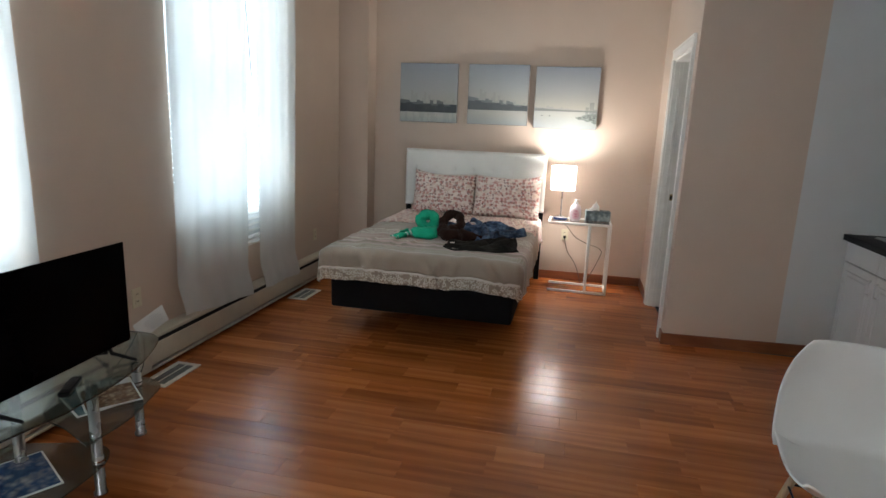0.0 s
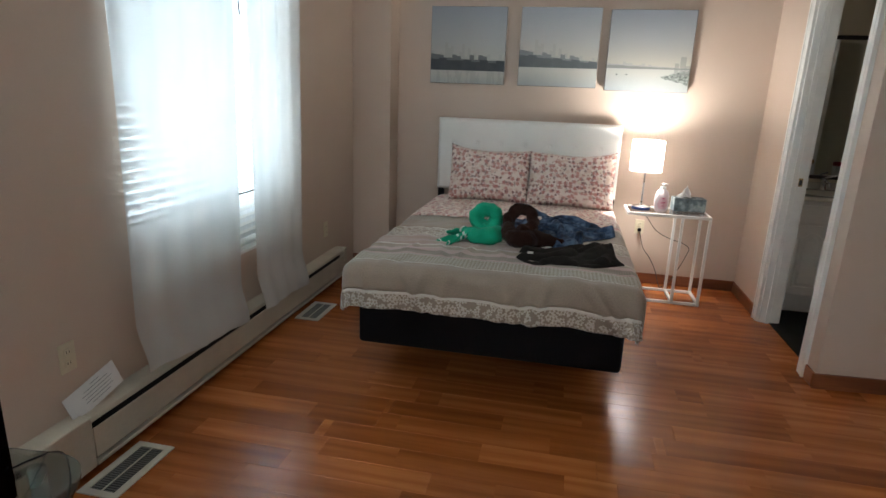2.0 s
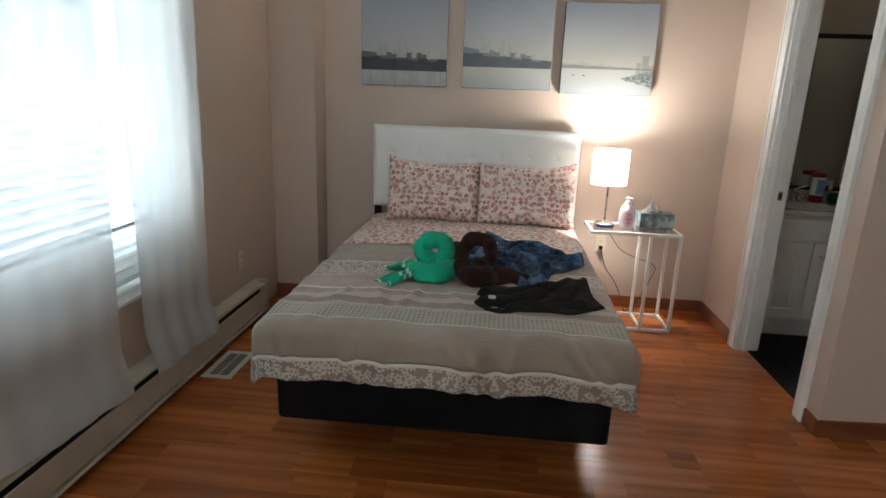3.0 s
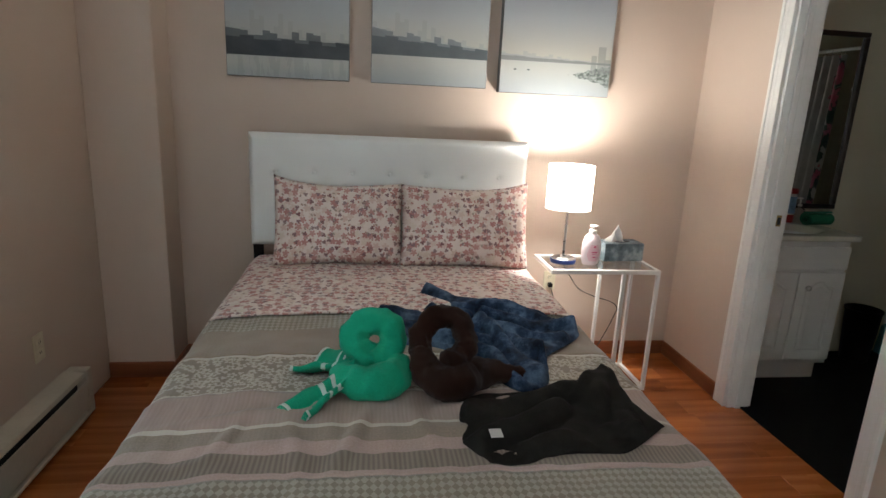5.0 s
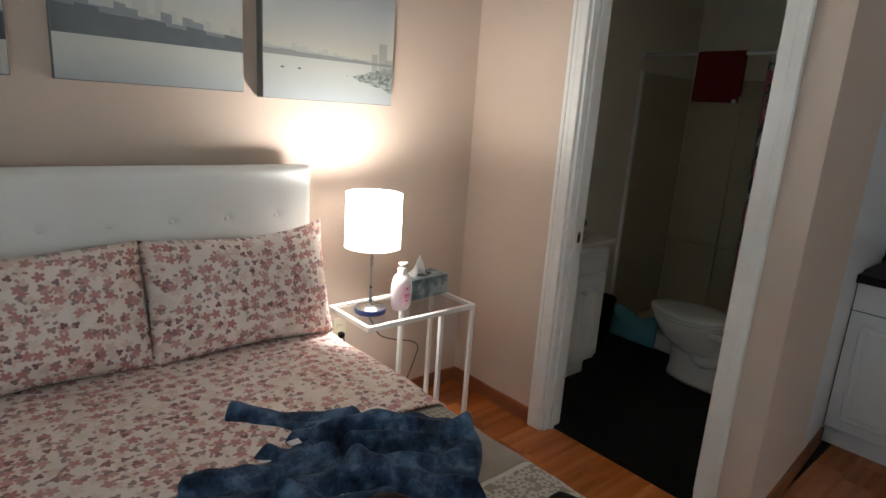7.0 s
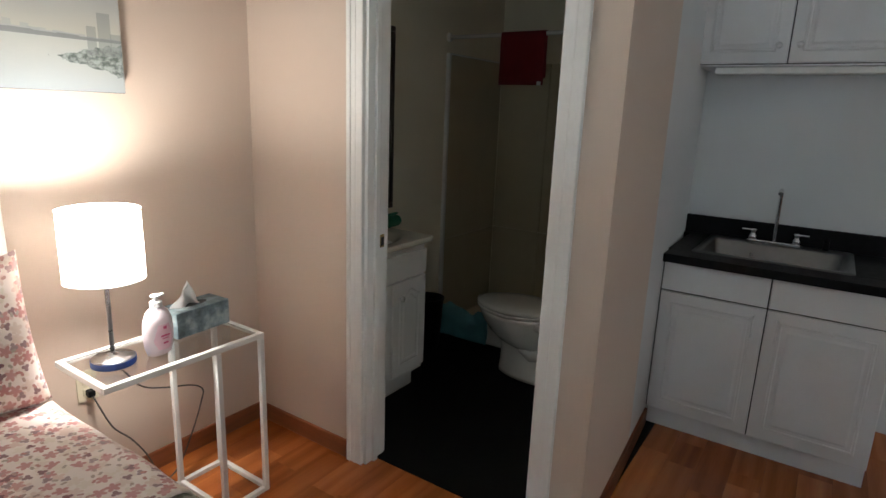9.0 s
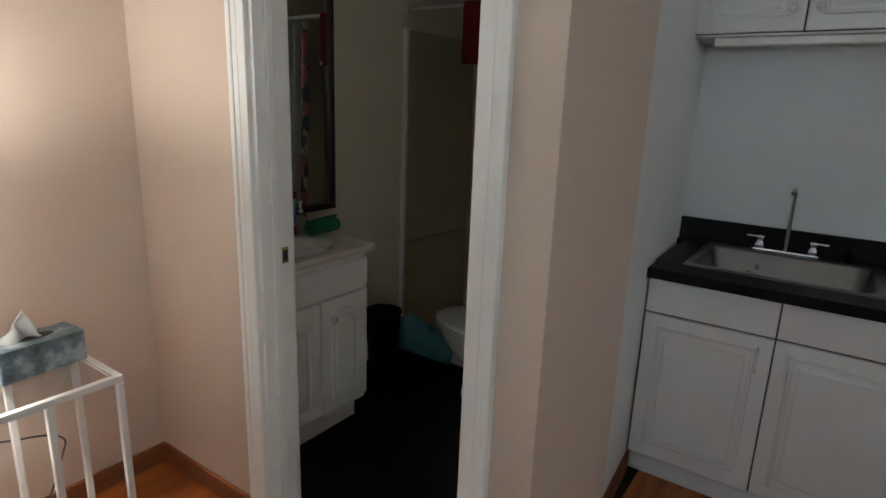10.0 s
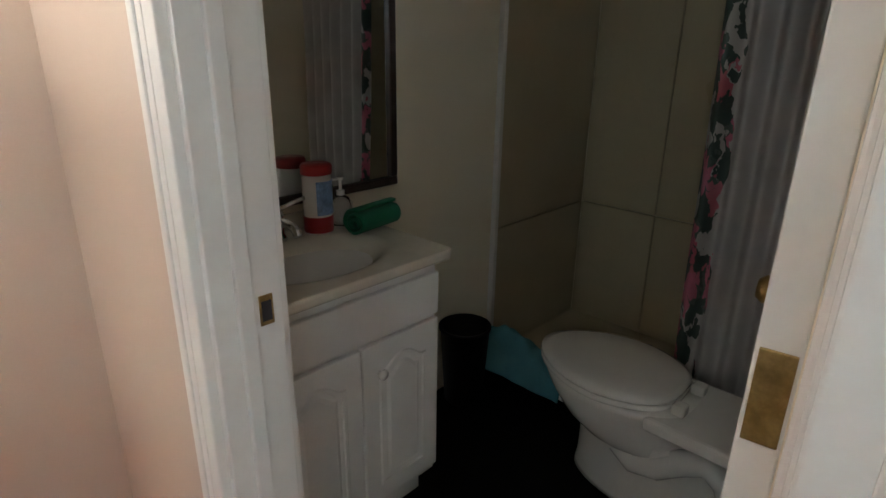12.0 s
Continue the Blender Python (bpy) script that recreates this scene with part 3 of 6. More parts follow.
def leather():
    m, t, b = nodes_of("white_faux_leather")
    v = coords(t)
    vo = node(t, "ShaderNodeTexVoronoi", Scale=260.0)
    t.links.new(v, vo.inputs["Vector"])
    n1 = noise_of(t, v, 3, 3)
    t.links.new(ramp(t, n1, [(0.3, (0.83, 0.83, 0.79)), (0.7, (0.88, 0.88, 0.84))]), b.inputs["Base Color"])
    b.inputs["Roughness"].default_value = 0.42
    bump_to(t, b, vo.outputs["Distance"], 0.12, 0.001)
    return m


LEATHER = leather()

# ---- bed ----
BX, BW = -0.045, 0.675
bed = thing("bed", "double bed with white tufted headboard and black box spring", "bed", (0, 0, 0))
bm = box(BX - 0.665, BX + 0.665, 4.225, 6.26, 0.198, 0.425, 0.02, 3)
part("box_spring", bm, BOXSPRING, bed, "black quilted box spring")
part("mattress", box(BX - 0.67, BX + 0.67, 4.22, 6.265, 0.427, 0.625, 0.035, 4), SHEET_WHITE, bed, "pale mattress under the covers")
for x in (BX - 0.60, BX + 0.60):
    part("bed_rail", box(x - 0.018, x + 0.018, 4.42, 6.30, 0.165, 0.197, 0.003), BLACK, bed)
for x in (BX - 0.48, BX, BX + 0.48):
    for y in (4.95, 5.95):
        bm = lathe([(0.018, 0.03), (0.018, 0.197)], 12, (x, y, 0))
        lathe([(0.024, 0.0), (0.028, 0.01), (0.028, 0.024), (0.02, 0.031)], 12, (x, y, 0), bm)
        part("leg", bm, BLACK, bed, "black metal leg on a plastic glide")


def headboard_face(u, v):
    x, z = -0.775 + 1.46 * u, 0.70 + 0.585 * v
    y = 6.285
    e = min(u * 1.46, (1 - u) * 1.46, v * 0.585, (1 - v) * 0.585)
    y += 0.035 * (1 - min(1, e / 0.03)) ** 2
    for i in range(7):
        for zc in (1.09, 0.90):
            bx = 0.525 - i * 0.195
            d = math.hypot(x - bx, z - zc)
            y += 0.010 * math.exp(-(d / 0.016) ** 2) + 0.006 * math.exp(-(d / 0.05) ** 2)
    y += 0.0025 * noise.noise(Vector((x * 5, z * 7, 3)))
    return (x, y, z)


bm = sheet_mesh(200, 84, headboard_face)
head = part("headboard", bm, LEATHER, bed, "white tufted faux-leather headboard", True)
part("headboard_back", box(-0.774, 0.684, 6.318, 6.365, 0.701, 1.284, 0.008), LEATHER, head)
button = mesh_of("button", lathe([(0.0115, 0), (0.010, 0.004), (0.005, 0.007), (0.0, 0.008)], 12), LEATHER, True)
for i in range(7):
    again("button", button, head, pose(0.525 - i * 0.195, 6.301, 1.09, 90, 0, 0))
for x in (-0.745, 0.655):
    part("headboard_post", box(x - 0.025, x + 0.025, 6.33, 6.362, 0.0, 0.70, 0.004), BLACK, bed, "black headboard strut")

TOP = 0.648


def drape(s, t, y0, hx, top, noise_amp, flare):
    """Cloth laid on the mattress: flat place (s, t), hanging past the edges."""
    ox, oy = max(abs(s) - hx, 0.0), max(y0 - t, 0.0)
    n = noise.noise(Vector((s * 5, t * 5, 1.7))) * noise_amp + noise.noise(Vector((s * 15, t * 11, 4.2))) * noise_amp * 0.5
    sag = 0.012 * (abs(s) / hx) ** 4
    if ox == 0 and oy == 0:
        return Vector((BX + s, t, top + n - sag))
    d = max(ox, oy)
    dx, dy = (math.copysign(ox, s), -oy)
    ln = math.hypot(dx, dy)
    dx, dy = dx / ln, dy / ln
    r = 0.045
    a = min(d / r, math.pi / 2)
    out, down = r * math.sin(a), r * (1 - math.cos(a))
    rest = max(d - r * math.pi / 2, 0)
    run = t if ox > oy else s
    wave = flare * rest * (0.5 + 0.9 * math.sin(run * 21 + 1.3 * math.sin(run * 7)) + 1.1 * noise.noise(Vector((run * 9, d * 6, 2))))
    out += rest * 0.02 + wave
    bx = max(-hx, min(hx, s))
    by = max(y0, t)
    return Vector((BX + bx + dx * out, by + dy * out, top + n * max(0, 1 - d * 6) - sag - down - rest + 0.015 * noise.noise(Vector((run * 4, 3, 3)))))


def comforter_at(u, v):
    s, t = -0.895 + 1.79 * u, 3.955 + (5.60 - 3.955) * v
    p = drape(s, t, 4.185, 0.675, TOP, 0.010, 0.065)
    # creases running across the bed
    for c, k in ((4.70, 0.013), (4.60, 0.012), (4.47, 0.008), (4.98, 0.005)):
        if p.z > TOP - 0.03:
            p.z += k * math.exp(-((t - c - 0.05 * math.sin(s * 6 + c * 9)) / 0.02) ** 2) * (0.5 + noise.noise(Vector((s * 4, c, 0))))
    for c, lean, k, mid in ((-0.46, 0.25, 0.012, 4.55), (-0.30, -0.2, 0.010, 4.50), (-0.16, 0.3, 0.014, 4.53), (0.02, -0.25, 0.012, 4.55)):
        if p.z > TOP - 0.03:
            p.z += k * math.exp(-((s - c - lean * (t - mid)) / 0.016) ** 2 - ((t - mid) / 0.12) ** 2)
    if t < 4.25:
        for c, lean, k in ((-0.42, 0.5, 0.016), (-0.27, -0.5, 0.011), (-0.15, -0.4, 0.013), (-0.02, 0.7, 0.012), (0.08, 0.6, 0.018), (0.20, -0.6, 0.012), (0.30, -0.3, 0.015), (0.42, 0.9, 0.014), (0.50, 0.8, 0.018), (-0.62, 0.2, 0.012)):
            p.y -= k * math.exp(-((s - c - lean * (4.2 - t)) / 0.022) ** 2) * min(1, (4.25 - t) / 0.06)
    p.z += 0.004 * noise.noise(Vector((s * 22, t * 6, 7))) if p.z > TOP - 0.05 else 0
    return p


comforter = thing("comforter", "taupe comforter with striped and lace-patterned bands, spread on the bed", "comforter")
for name, t0, t1, words in (
        ("lace_hem", 3.955, 4.047, "taupe hem figured with white flowers"),
        ("foot_panel", 4.047, 4.235, "plain taupe panel"),
        ("diamond_band", 4.235, 4.375, "band with a small diamond weave"),
        ("striped_band", 4.375, 4.765, "pink and taupe stripes with ribbed weave"),
        ("lace_band", 4.765, 5.012, "taupe band figured with white flowers"),
        ("head_panel", 5.012, 5.60, "taupe panel with a diamond-woven edge")):
    v0, v1 = (t0 - 3.955) / 1.645, (t1 - 3.955) / 1.645
    bm = sheet_mesh(150, max(6, round(140 * (v1 - v0))), lambda u, v: comforter_at(u, v0 + (v1 - v0) * v),
                    uv=lambda u, v: (-0.895 + 1.79 * u, t0 + (t1 - t0) * v))
    band_mesh = part(name, bm, COMFORTER, comforter, words, True)
    mod = band_mesh.modifiers.new("thick", "SOLIDIFY")
    mod.thickness, mod.offset = 0.012, 1.0


def sheet_at(u, v):
    s = -0.885 + 1.77 * u
    t = 5.365 + (6.27 - 5.365) * v + (0.010 * math.sin(u * 9) - 0.05 * max(0.0, 1 - u * 3)) * (1 - v)
    return drape(s, t, 3.0, 0.672, TOP + 0.019 - 0.012 * max(0, v - 0.2), 0.006, 0.12)


bm = sheet_mesh(110, 50, sheet_at, uv=lambda u, v: (-0.9 + 1.8 * u, 5.365 + 0.9 * v))
flat_sheet = tagged(part("flat_sheet", bm, FLORAL, None, "", True), "floral printed cotton sheet folded over the comforter", "bed sheet")
mod = flat_sheet.modifiers.new("thick", "SOLIDIFY")
mod.thickness, mod.offset = 0.006, 1.0


def pillow(x, y, z, w, h, depth, tilt, seed, rz=0.0, ear=0.0):
    bm = bmesh.new()

    def side(sign):
        def fn(u, v):
            a, b = u * 2 - 1, v * 2 - 1
            pinch = 1 - 0.05 * (1 - abs(a)) * abs(b)
            fx = a * w / 2 * (1 - 0.035 * (1 - b * b))
            fz = b * h / 2 * (1 - 0.05 * (1 - a * a))
            fz += abs(ear) * max(0.0, b) ** 2 * max(0.0, a * math.copysign(1.0, ear)) ** 3
            puff = (max(0, 1 - a ** 4) * max(0, 1 - b ** 4)) ** 0.55
            wr = noise.noise(Vector((a * 2.2 + seed, b * 2.2, sign))) * 0.016 + noise.noise(Vector((a * 7 + seed, b * 5, 2 * sign))) * 0.006
            return (fx, -sign * (depth / 2 * puff + wr * puff ** 0.5), fz * pinch)
        return fn

    sheet_mesh(36, 28, side(1), bm, uv=lambda u, v: (u * w + seed, v * h))
    sheet_mesh(36, 28, side(-1), bm, uv=lambda u, v: (u * w + seed, v * h))
    bmesh.ops.remove_doubles(bm, verts=bm.verts, dist=0.0004)
    ob = part("pillow", bm, FLORAL, None, "", True)
    ob.matrix_world = pose(x, y, z, tilt, 0, rz)
    return tagged(ob, "plump pillow in a floral printed case against the headboard", "pillow", "pillows on the bed")


pillow(-0.312, 6.135, 0.855, 0.645, 0.425, 0.18, -17, 0.0, 1.0, -0.032)
pillow(0.325, 6.120, 0.855, 0.665, 0.425, 0.18, -17, 3.7, -1.5, 0.03)


# ---- towels folded as swans, clothes ----
def towel_swan(name, at, rz, loops, rads, material, label, n=26):
    ob = thing(name, label, "towel", at, rz)
    pts = smooth_path(loops, 7)
    k = len(pts)
    rr = []
    for i in range(k):
        f = i / (k - 1) * (len(rads) - 1)
        j = min(int(f), len(rads) - 2)
        r = rads[j] + (rads[j + 1] - rads[j]) * (f - j)
        rr.append(r * (1 + 0.05 * noise.noise(Vector((i * 0.33, at[0] * 9, 1)))))
    half = k * 6 // 13
    for piece, a, b in (("coiled_body", 0, half + 1), ("neck", half, k)):
        bm = tube(pts[a:b], rr[a:b], n)
        for v in bm.verts:
            v.co += 0.011 * noise.noise_vector(v.co * 21) + 0.006 * noise.noise_vector(v.co * 55)
            v.co.z = max(v.co.z, 0.001)
        part(piece, bm, material, ob, smooth=True)
    return ob


swan = towel_swan("towel_swan", (-0.155, 4.795, TOP + 0.004), 0, [
    (-0.11, 0.03, 0.035), (-0.075, -0.015, 0.042), (-0.04, -0.048, 0.045), (0.01, -0.060, 0.046), (0.055, -0.035, 0.047), (0.062, 0.012, 0.052), (0.025, 0.048, 0.066), (-0.032, 0.050, 0.084),
    (-0.058, 0.062, 0.120), (-0.040, 0.080, 0.156), (0.002, 0.087, 0.170), (0.045, 0.076, 0.152), (0.056, 0.058, 0.114), (0.030, 0.036, 0.086), (-0.005, 0.020, 0.078)],
    [0.026, 0.040, 0.050, 0.052, 0.051, 0.048, 0.045, 0.042, 0.042, 0.043, 0.044, 0.043, 0.042, 0.037, 0.024], GREEN_TERRY, "green terry towel rolled into a swan on the bed")


def tail_at(a, b, root):
    """A flap of towel fanning out of the coil between two far corners."""
    def fn(u, v):
        p = Vector((root[0], root[1] - 0.035, 0)).lerp(Vector(a), u)
        q = Vector((root[0], root[1] + 0.035, 0)).lerp(Vector(b), u)
        c = p.lerp(q, v)
        c.z = 0.014 + 0.060 * (1 - u) ** 1.3 + 0.020 * math.sin(v * 8 + u * 2) * (0.35 + 0.65 * u) + 0.012 * noise.noise(Vector((u * 4, v * 4, a[0] * 9)))
        return c
    return fn


for a, b, root in (((-0.172, -0.190, 0), (-0.258, -0.125, 0), (-0.050, -0.015)), ((-0.245, 0.095, 0), (-0.115, 0.245, 0), (-0.050, 0.045))):
    bm = sheet_mesh(26, 16, tail_at(a, b, root), uv=lambda u, v: (u, v))
    ob = part("tail", bm, GREEN_STRIPED, swan, "green tail end with white stripes", True)
    mod = ob.modifiers.new("thick", "SOLIDIFY")
    mod.thickness = 0.016

brown = towel_swan("towel_swan", (0.045, 4.775, TOP + 0.004), 0, [
    (0.25, 0.045, 0.020), (0.16, 0.040, 0.032), (0.08, 0.005, 0.042), (0.045, -0.045, 0.048), (-0.005, -0.055, 0.052), (-0.045, -0.015, 0.068), (-0.062, 0.040, 0.110),
    (-0.050, 0.080, 0.160), (-0.005, 0.098, 0.192), (0.050, 0.090, 0.180), (0.074, 0.062, 0.136), (0.060, 0.026, 0.098), (0.030, -0.010, 0.088), (0.020, -0.045, 0.070)],
    [0.022, 0.040, 0.050, 0.055, 0.053, 0.044, 0.036, 0.033, 0.034, 0.034, 0.035, 0.038, 0.042, 0.034], BROWN_TERRY, "dark brown terry towel rolled into a swan on the bed")


def inside(poly, x, y):
    hit, best, near = False, 9.0, (x, y)
    for (x0, y0), (x1, y1) in zip(poly, poly[1:] + poly[:1]):
        if (y0 > y) != (y1 > y) and x < (x1 - x0) * (y - y0) / (y1 - y0) + x0:
            hit = not hit
        l2 = (x1 - x0) ** 2 + (y1 - y0) ** 2
        f = max(0, min(1, ((x - x0) * (x1 - x0) + (y - y0) * (y1 - y0)) / l2))
        px, py = x0 + f * (x1 - x0), y0 + f * (y1 - y0)
        d = math.hypot(px - x, py - y)
        if d < best:
            best, near = d, (px, py)
    return (best if hit else -best), near


def crumpled(name, outline, folds, seed, material, label, category):
    """A garment lying on the bed inside an outline; folds are (x0, y0, x1, y1, width, height)."""
    P = [(p.x, p.y) for p in smooth_path([(x, y, 0) for x, y in outline] + [(*outline[0], 0)], 4)][:-1]
    xs, ys = [p[0] for p in P], [p[1] for p in P]
    step = 0.006
    nx, ny = int((max(xs) - min(xs)) / step) + 3, int((max(ys) - min(ys)) / step) + 3
    bm = bmesh.new()
    g, sd = {}, {}
    for i in range(nx):
        for j in range(ny):
            x, y = min(xs) - step + i * step, min(ys) - step + j * step
            d, near = inside(P, x, y)
            sd[i, j] = d
            if d < -step * 1.6:
                continue
            if d < 0:
                x, y, d = near[0], near[1], 0.0
            wx = x + 0.022 * noise.noise(Vector((x * 9, y * 9, seed)))
            wy = y + 0.022 * noise.noise(Vector((x * 9, y * 9, seed + 4)))
            h = 0.0
            for x0, y0, x1, y1, w, k in folds:
                l2 = (x1 - x0) ** 2 + (y1 - y0) ** 2
                f = max(0.0, min(1.0, ((wx - x0) * (x1 - x0) + (wy - y0) * (y1 - y0)) / l2))
                off = math.hypot(x0 + f * (x1 - x0) - wx, y0 + f * (y1 - y0) - wy) / w
                h = max(h, k * (0.75 + 0.4 * math.sin(f * 5 + x0 * 31)) * max(0.0, 1 - off * off) ** 0.7)
            h += 0.006 * noise.noise(Vector((x * 22, y * 22, seed + 7))) + 0.009 * noise.noise(Vector((x * 8, y * 8, seed + 1)))
            rise = min(1.0, d / 0.018) ** 0.6
            g[i, j] = bm.verts.new((x, y, TOP + 0.010 + rise * max(0.004, 0.012 + h)))
    for i in range(nx - 1):
        for j in range(ny - 1):
            k = [(i, j), (i + 1, j), (i + 1, j + 1), (i, j + 1)]
            if all(q in g for q in k) and any(sd[q] > 0 for q in k):
                bm.faces.new([g[q] for q in k])
    bmesh.ops.remove_doubles(bm, verts=bm.verts, dist=0.0012)
    bmesh.ops.delete(bm, geom=[v for v in bm.verts if not v.link_faces], context="VERTS")
    ob = thing(name, label, category, (0, 0, 0))
    cloth = part("cloth", bm, material, ob, smooth=True)
    mod = cloth.modifiers.new("thick", "SOLIDIFY")
    mod.thickness, mod.offset = 0.006, -1.0
    return ob


pyjamas = crumpled("pyjama_top", [(0.05, 5.585), (0.052, 5.60), (0.085, 5.66), (0.10, 5.662), (0.17, 5.625), (0.30, 5.49), (0.40, 5.375), (0.50, 5.31), (0.60, 5.25), (0.61, 5.17), (0.55, 5.09), (0.43, 4.98), (0.40, 4.87), (0.36, 4.77), (0.27, 4.745),
                   (0.20, 4.86), (0.14, 4.98), (0.05, 5.05), (-0.06, 5.10), (-0.10, 5.20), (-0.145, 5.325), (-0.146, 5.335), (-0.128, 5.405), (-0.12, 5.41), (-0.02, 5.39), (0.08, 5.40), (0.17, 5.455)],
                   [(0.07, 5.62, 0.34, 5.40, 0.034, 0.046), (0.12, 5.53, 0.40, 5.27, 0.026, 0.034), (-0.13, 5.37, 0.20, 5.30, 0.030, 0.034), (-0.11, 5.27, 0.22, 5.19, 0.034, 0.040), (-0.06, 5.14, 0.22, 5.08, 0.032, 0.034),
                    (0.18, 5.40, 0.52, 5.24, 0.036, 0.062), (0.26, 5.28, 0.59, 5.19, 0.030, 0.052), (0.22, 5.17, 0.52, 5.11, 0.030, 0.046), (0.24, 5.22, 0.35, 4.80, 0.034, 0.056), (0.17, 5.06, 0.29, 4.77, 0.026, 0.042),
                    (0.34, 5.12, 0.41, 4.90, 0.026, 0.048), (0.05, 5.40, 0.18, 5.33, 0.024, 0.044), (0.40, 5.33, 0.57, 5.26, 0.024, 0.036), (0.06, 5.22, 0.16, 5.05, 0.024, 0.044)],
                   3.0, TIE_DYE, "blue tie-dye pyjama top crumpled on the bed", "clothing")
part("label", box(0.118, 0.150, 5.330, 5.352, TOP + 0.064, TOP + 0.0665, 0.0005), SHEET_WHITE, pyjamas, "small white care label")
shirt = crumpled("t_shirt", [(0.085, 4.69), (0.065, 4.58), (0.058, 4.49), (0.06, 4.48), (0.105, 4.40), (0.115, 4.395), (0.22, 4.40), (0.30, 4.43), (0.43, 4.42), (0.51, 4.46), (0.605, 4.535), (0.61, 4.545), (0.585, 4.64), (0.58, 4.75), (0.567, 4.865), (0.555, 4.868), (0.49, 4.81), (0.40, 4.755), (0.25, 4.735), (0.15, 4.73)],
                 [(0.09, 4.47, 0.34, 4.60, 0.045, 0.030), (0.10, 4.62, 0.42, 4.70, 0.050, 0.034), (0.33, 4.45, 0.55, 4.80, 0.045, 0.036), (0.50, 4.50, 0.57, 4.83, 0.036, 0.040), (0.22, 4.44, 0.46, 4.52, 0.035, 0.022), (0.40, 4.64, 0.55, 4.85, 0.030, 0.044)],
                 8.0, SHIRT, "dark grey t-shirt lying loosely on the bed", "clothing")
part("label", box(0.120, 0.150, 4.445, 4.480, TOP + 0.052, TOP + 0.0545, 0.0005), SHEET_WHITE, shirt, "small white care label")


# ---- canvases ----
def canvas_paint(name, horizon, build, near, dark, land_right, sun_tint):
    """A hazy river view: sky, skyline of blocks, water with faint reflections."""
    m, t, b = nodes_of(name)
    uv = coords(t, "UV")
    sp = t.nodes.new("ShaderNodeSeparateXYZ")
    t.links.new(uv, sp.inputs[0])
    x, y = sp.outputs[0], sp.outputs[1]
    n = noise_of(t, uv, 6.0, 5, 0.6)
    skycol = ramp(t, y, [(horizon, sun_tint), (horizon + 0.35, (0.40, 0.42, 0.42)), (1.0, (0.30, 0.335, 0.38))])
    water = ramp(t, calc(t, "MULTIPLY_ADD", n, 0.12, y), [(0.0, (0.33, 0.37, 0.39)), (horizon, (0.47, 0.48, 0.44))])
    col = blend(t, calc(t, "LESS_THAN", y, horizon), skycol, water)

    def skyline(cells, low, tall, bias, colour, seed):
        nonlocal col
        q = calc(t, "ADD", calc(t, "SNAP", x, 1.0 / cells), seed)
        w = t.nodes.new("ShaderNodeTexWhiteNoise")
        w.noise_dimensions = "1D"
        t.links.new(q, w.inputs["W"])
        h = calc(t, "MULTIPLY_ADD", calc(t, "POWER", w.outputs["Value"], 3.0), tall, low)
        h = calc(t, "MULTIPLY", h, calc(t, "MULTIPLY_ADD", x, bias, 1.0 - bias * 0.5))
        up = calc(t, "SUBTRACT", y, horizon)
        k = calc(t, "MULTIPLY", calc(t, "LESS_THAN", up, h), calc(t, "GREATER_THAN", up, -0.004))
        soft = calc(t, "MULTIPLY", k, calc(t, "MULTIPLY_ADD", n, 0.3, 0.62))
        col = blend(t, soft, col, colour)

    skyline(26, build * 0.42, build * 0.45, near, (0.37, 0.38, 0.36), 3.1)
    skyline(17, build * 0.36, build * 0.28, near, dark, 8.4)
    skyline(9, build * 0.28, build * 0.14, near, tuple(c * 0.55 for c in dark), 12.9)
    refl = calc(t, "MULTIPLY", calc(t, "MULTIPLY", calc(t, "LESS_THAN", y, horizon), calc(t, "GREATER_THAN", y, horizon - build * 0.55)), calc(t, "GREATER_THAN", noise_of(t, coords(t, "UV", (9, 1.5, 1)), 1.6, 3), 0.5))
    col = blend(t, calc(t, "MULTIPLY", refl, 0.35 * min(1.0, near + 0.6)), col, dark)
    if land_right:
        ragged = noise_of(t, uv, 16.0, 4, 0.6)
        reach = calc(t, "MULTIPLY_ADD", calc(t, "ABSOLUTE", calc(t, "SUBTRACT", y, 0.185)), 3.8, 0.64)
        k = calc(t, "LESS_THAN", calc(t, "MULTIPLY_ADD", ragged, 0.30, calc(t, "SUBTRACT", reach, 0.15)), x)
        col = blend(t, calc(t, "MULTIPLY", k, 0.85), col, ramp(t, noise_of(t, uv, 34, 3), [(0.4, (0.04, 0.06, 0.05)), (0.6, (0.30, 0.34, 0.31))]))
        for bx, bw, bt in ((0.84, 0.025, 0.36), (0.91, 0.035, 0.44), (0.97, 0.03, 0.33)):
            tower = calc(t, "MULTIPLY", calc(t, "LESS_THAN", calc(t, "ABSOLUTE", calc(t, "SUBTRACT", x, bx)), bw), calc(t, "MULTIPLY", calc(t, "LESS_THAN", y, bt), calc(t, "GREATER_THAN", y, 0.2)))
            col = blend(t, calc(t, "MULTIPLY", tower, 0.55), col, (0.20, 0.22, 0.21))
        for cx in (0.13, 0.25):
            d = calc(t, "ADD", calc(t, "ABSOLUTE", calc(t, "SUBTRACT", x, cx)), calc(t, "MULTIPLY", calc(t, "ABSOLUTE", calc(t, "SUBTRACT", y, 0.205)), 2.0))
            col = blend(t, calc(t, "LESS_THAN", d, 0.017), col, (0.10, 0.12, 0.12))
    t.links.new(col, b.inputs["Base Color"])
    b.inputs["Roughness"].default_value = 0.6
    weave = t.nodes.new("ShaderNodeTexWave")
    weave.inputs["Scale"].default_value = 150.0
    t.links.new(uv, weave.inputs["Vector"])
    bump_to(t, b, weave.outputs["Fac"], 0.1, 0.001)
    return m


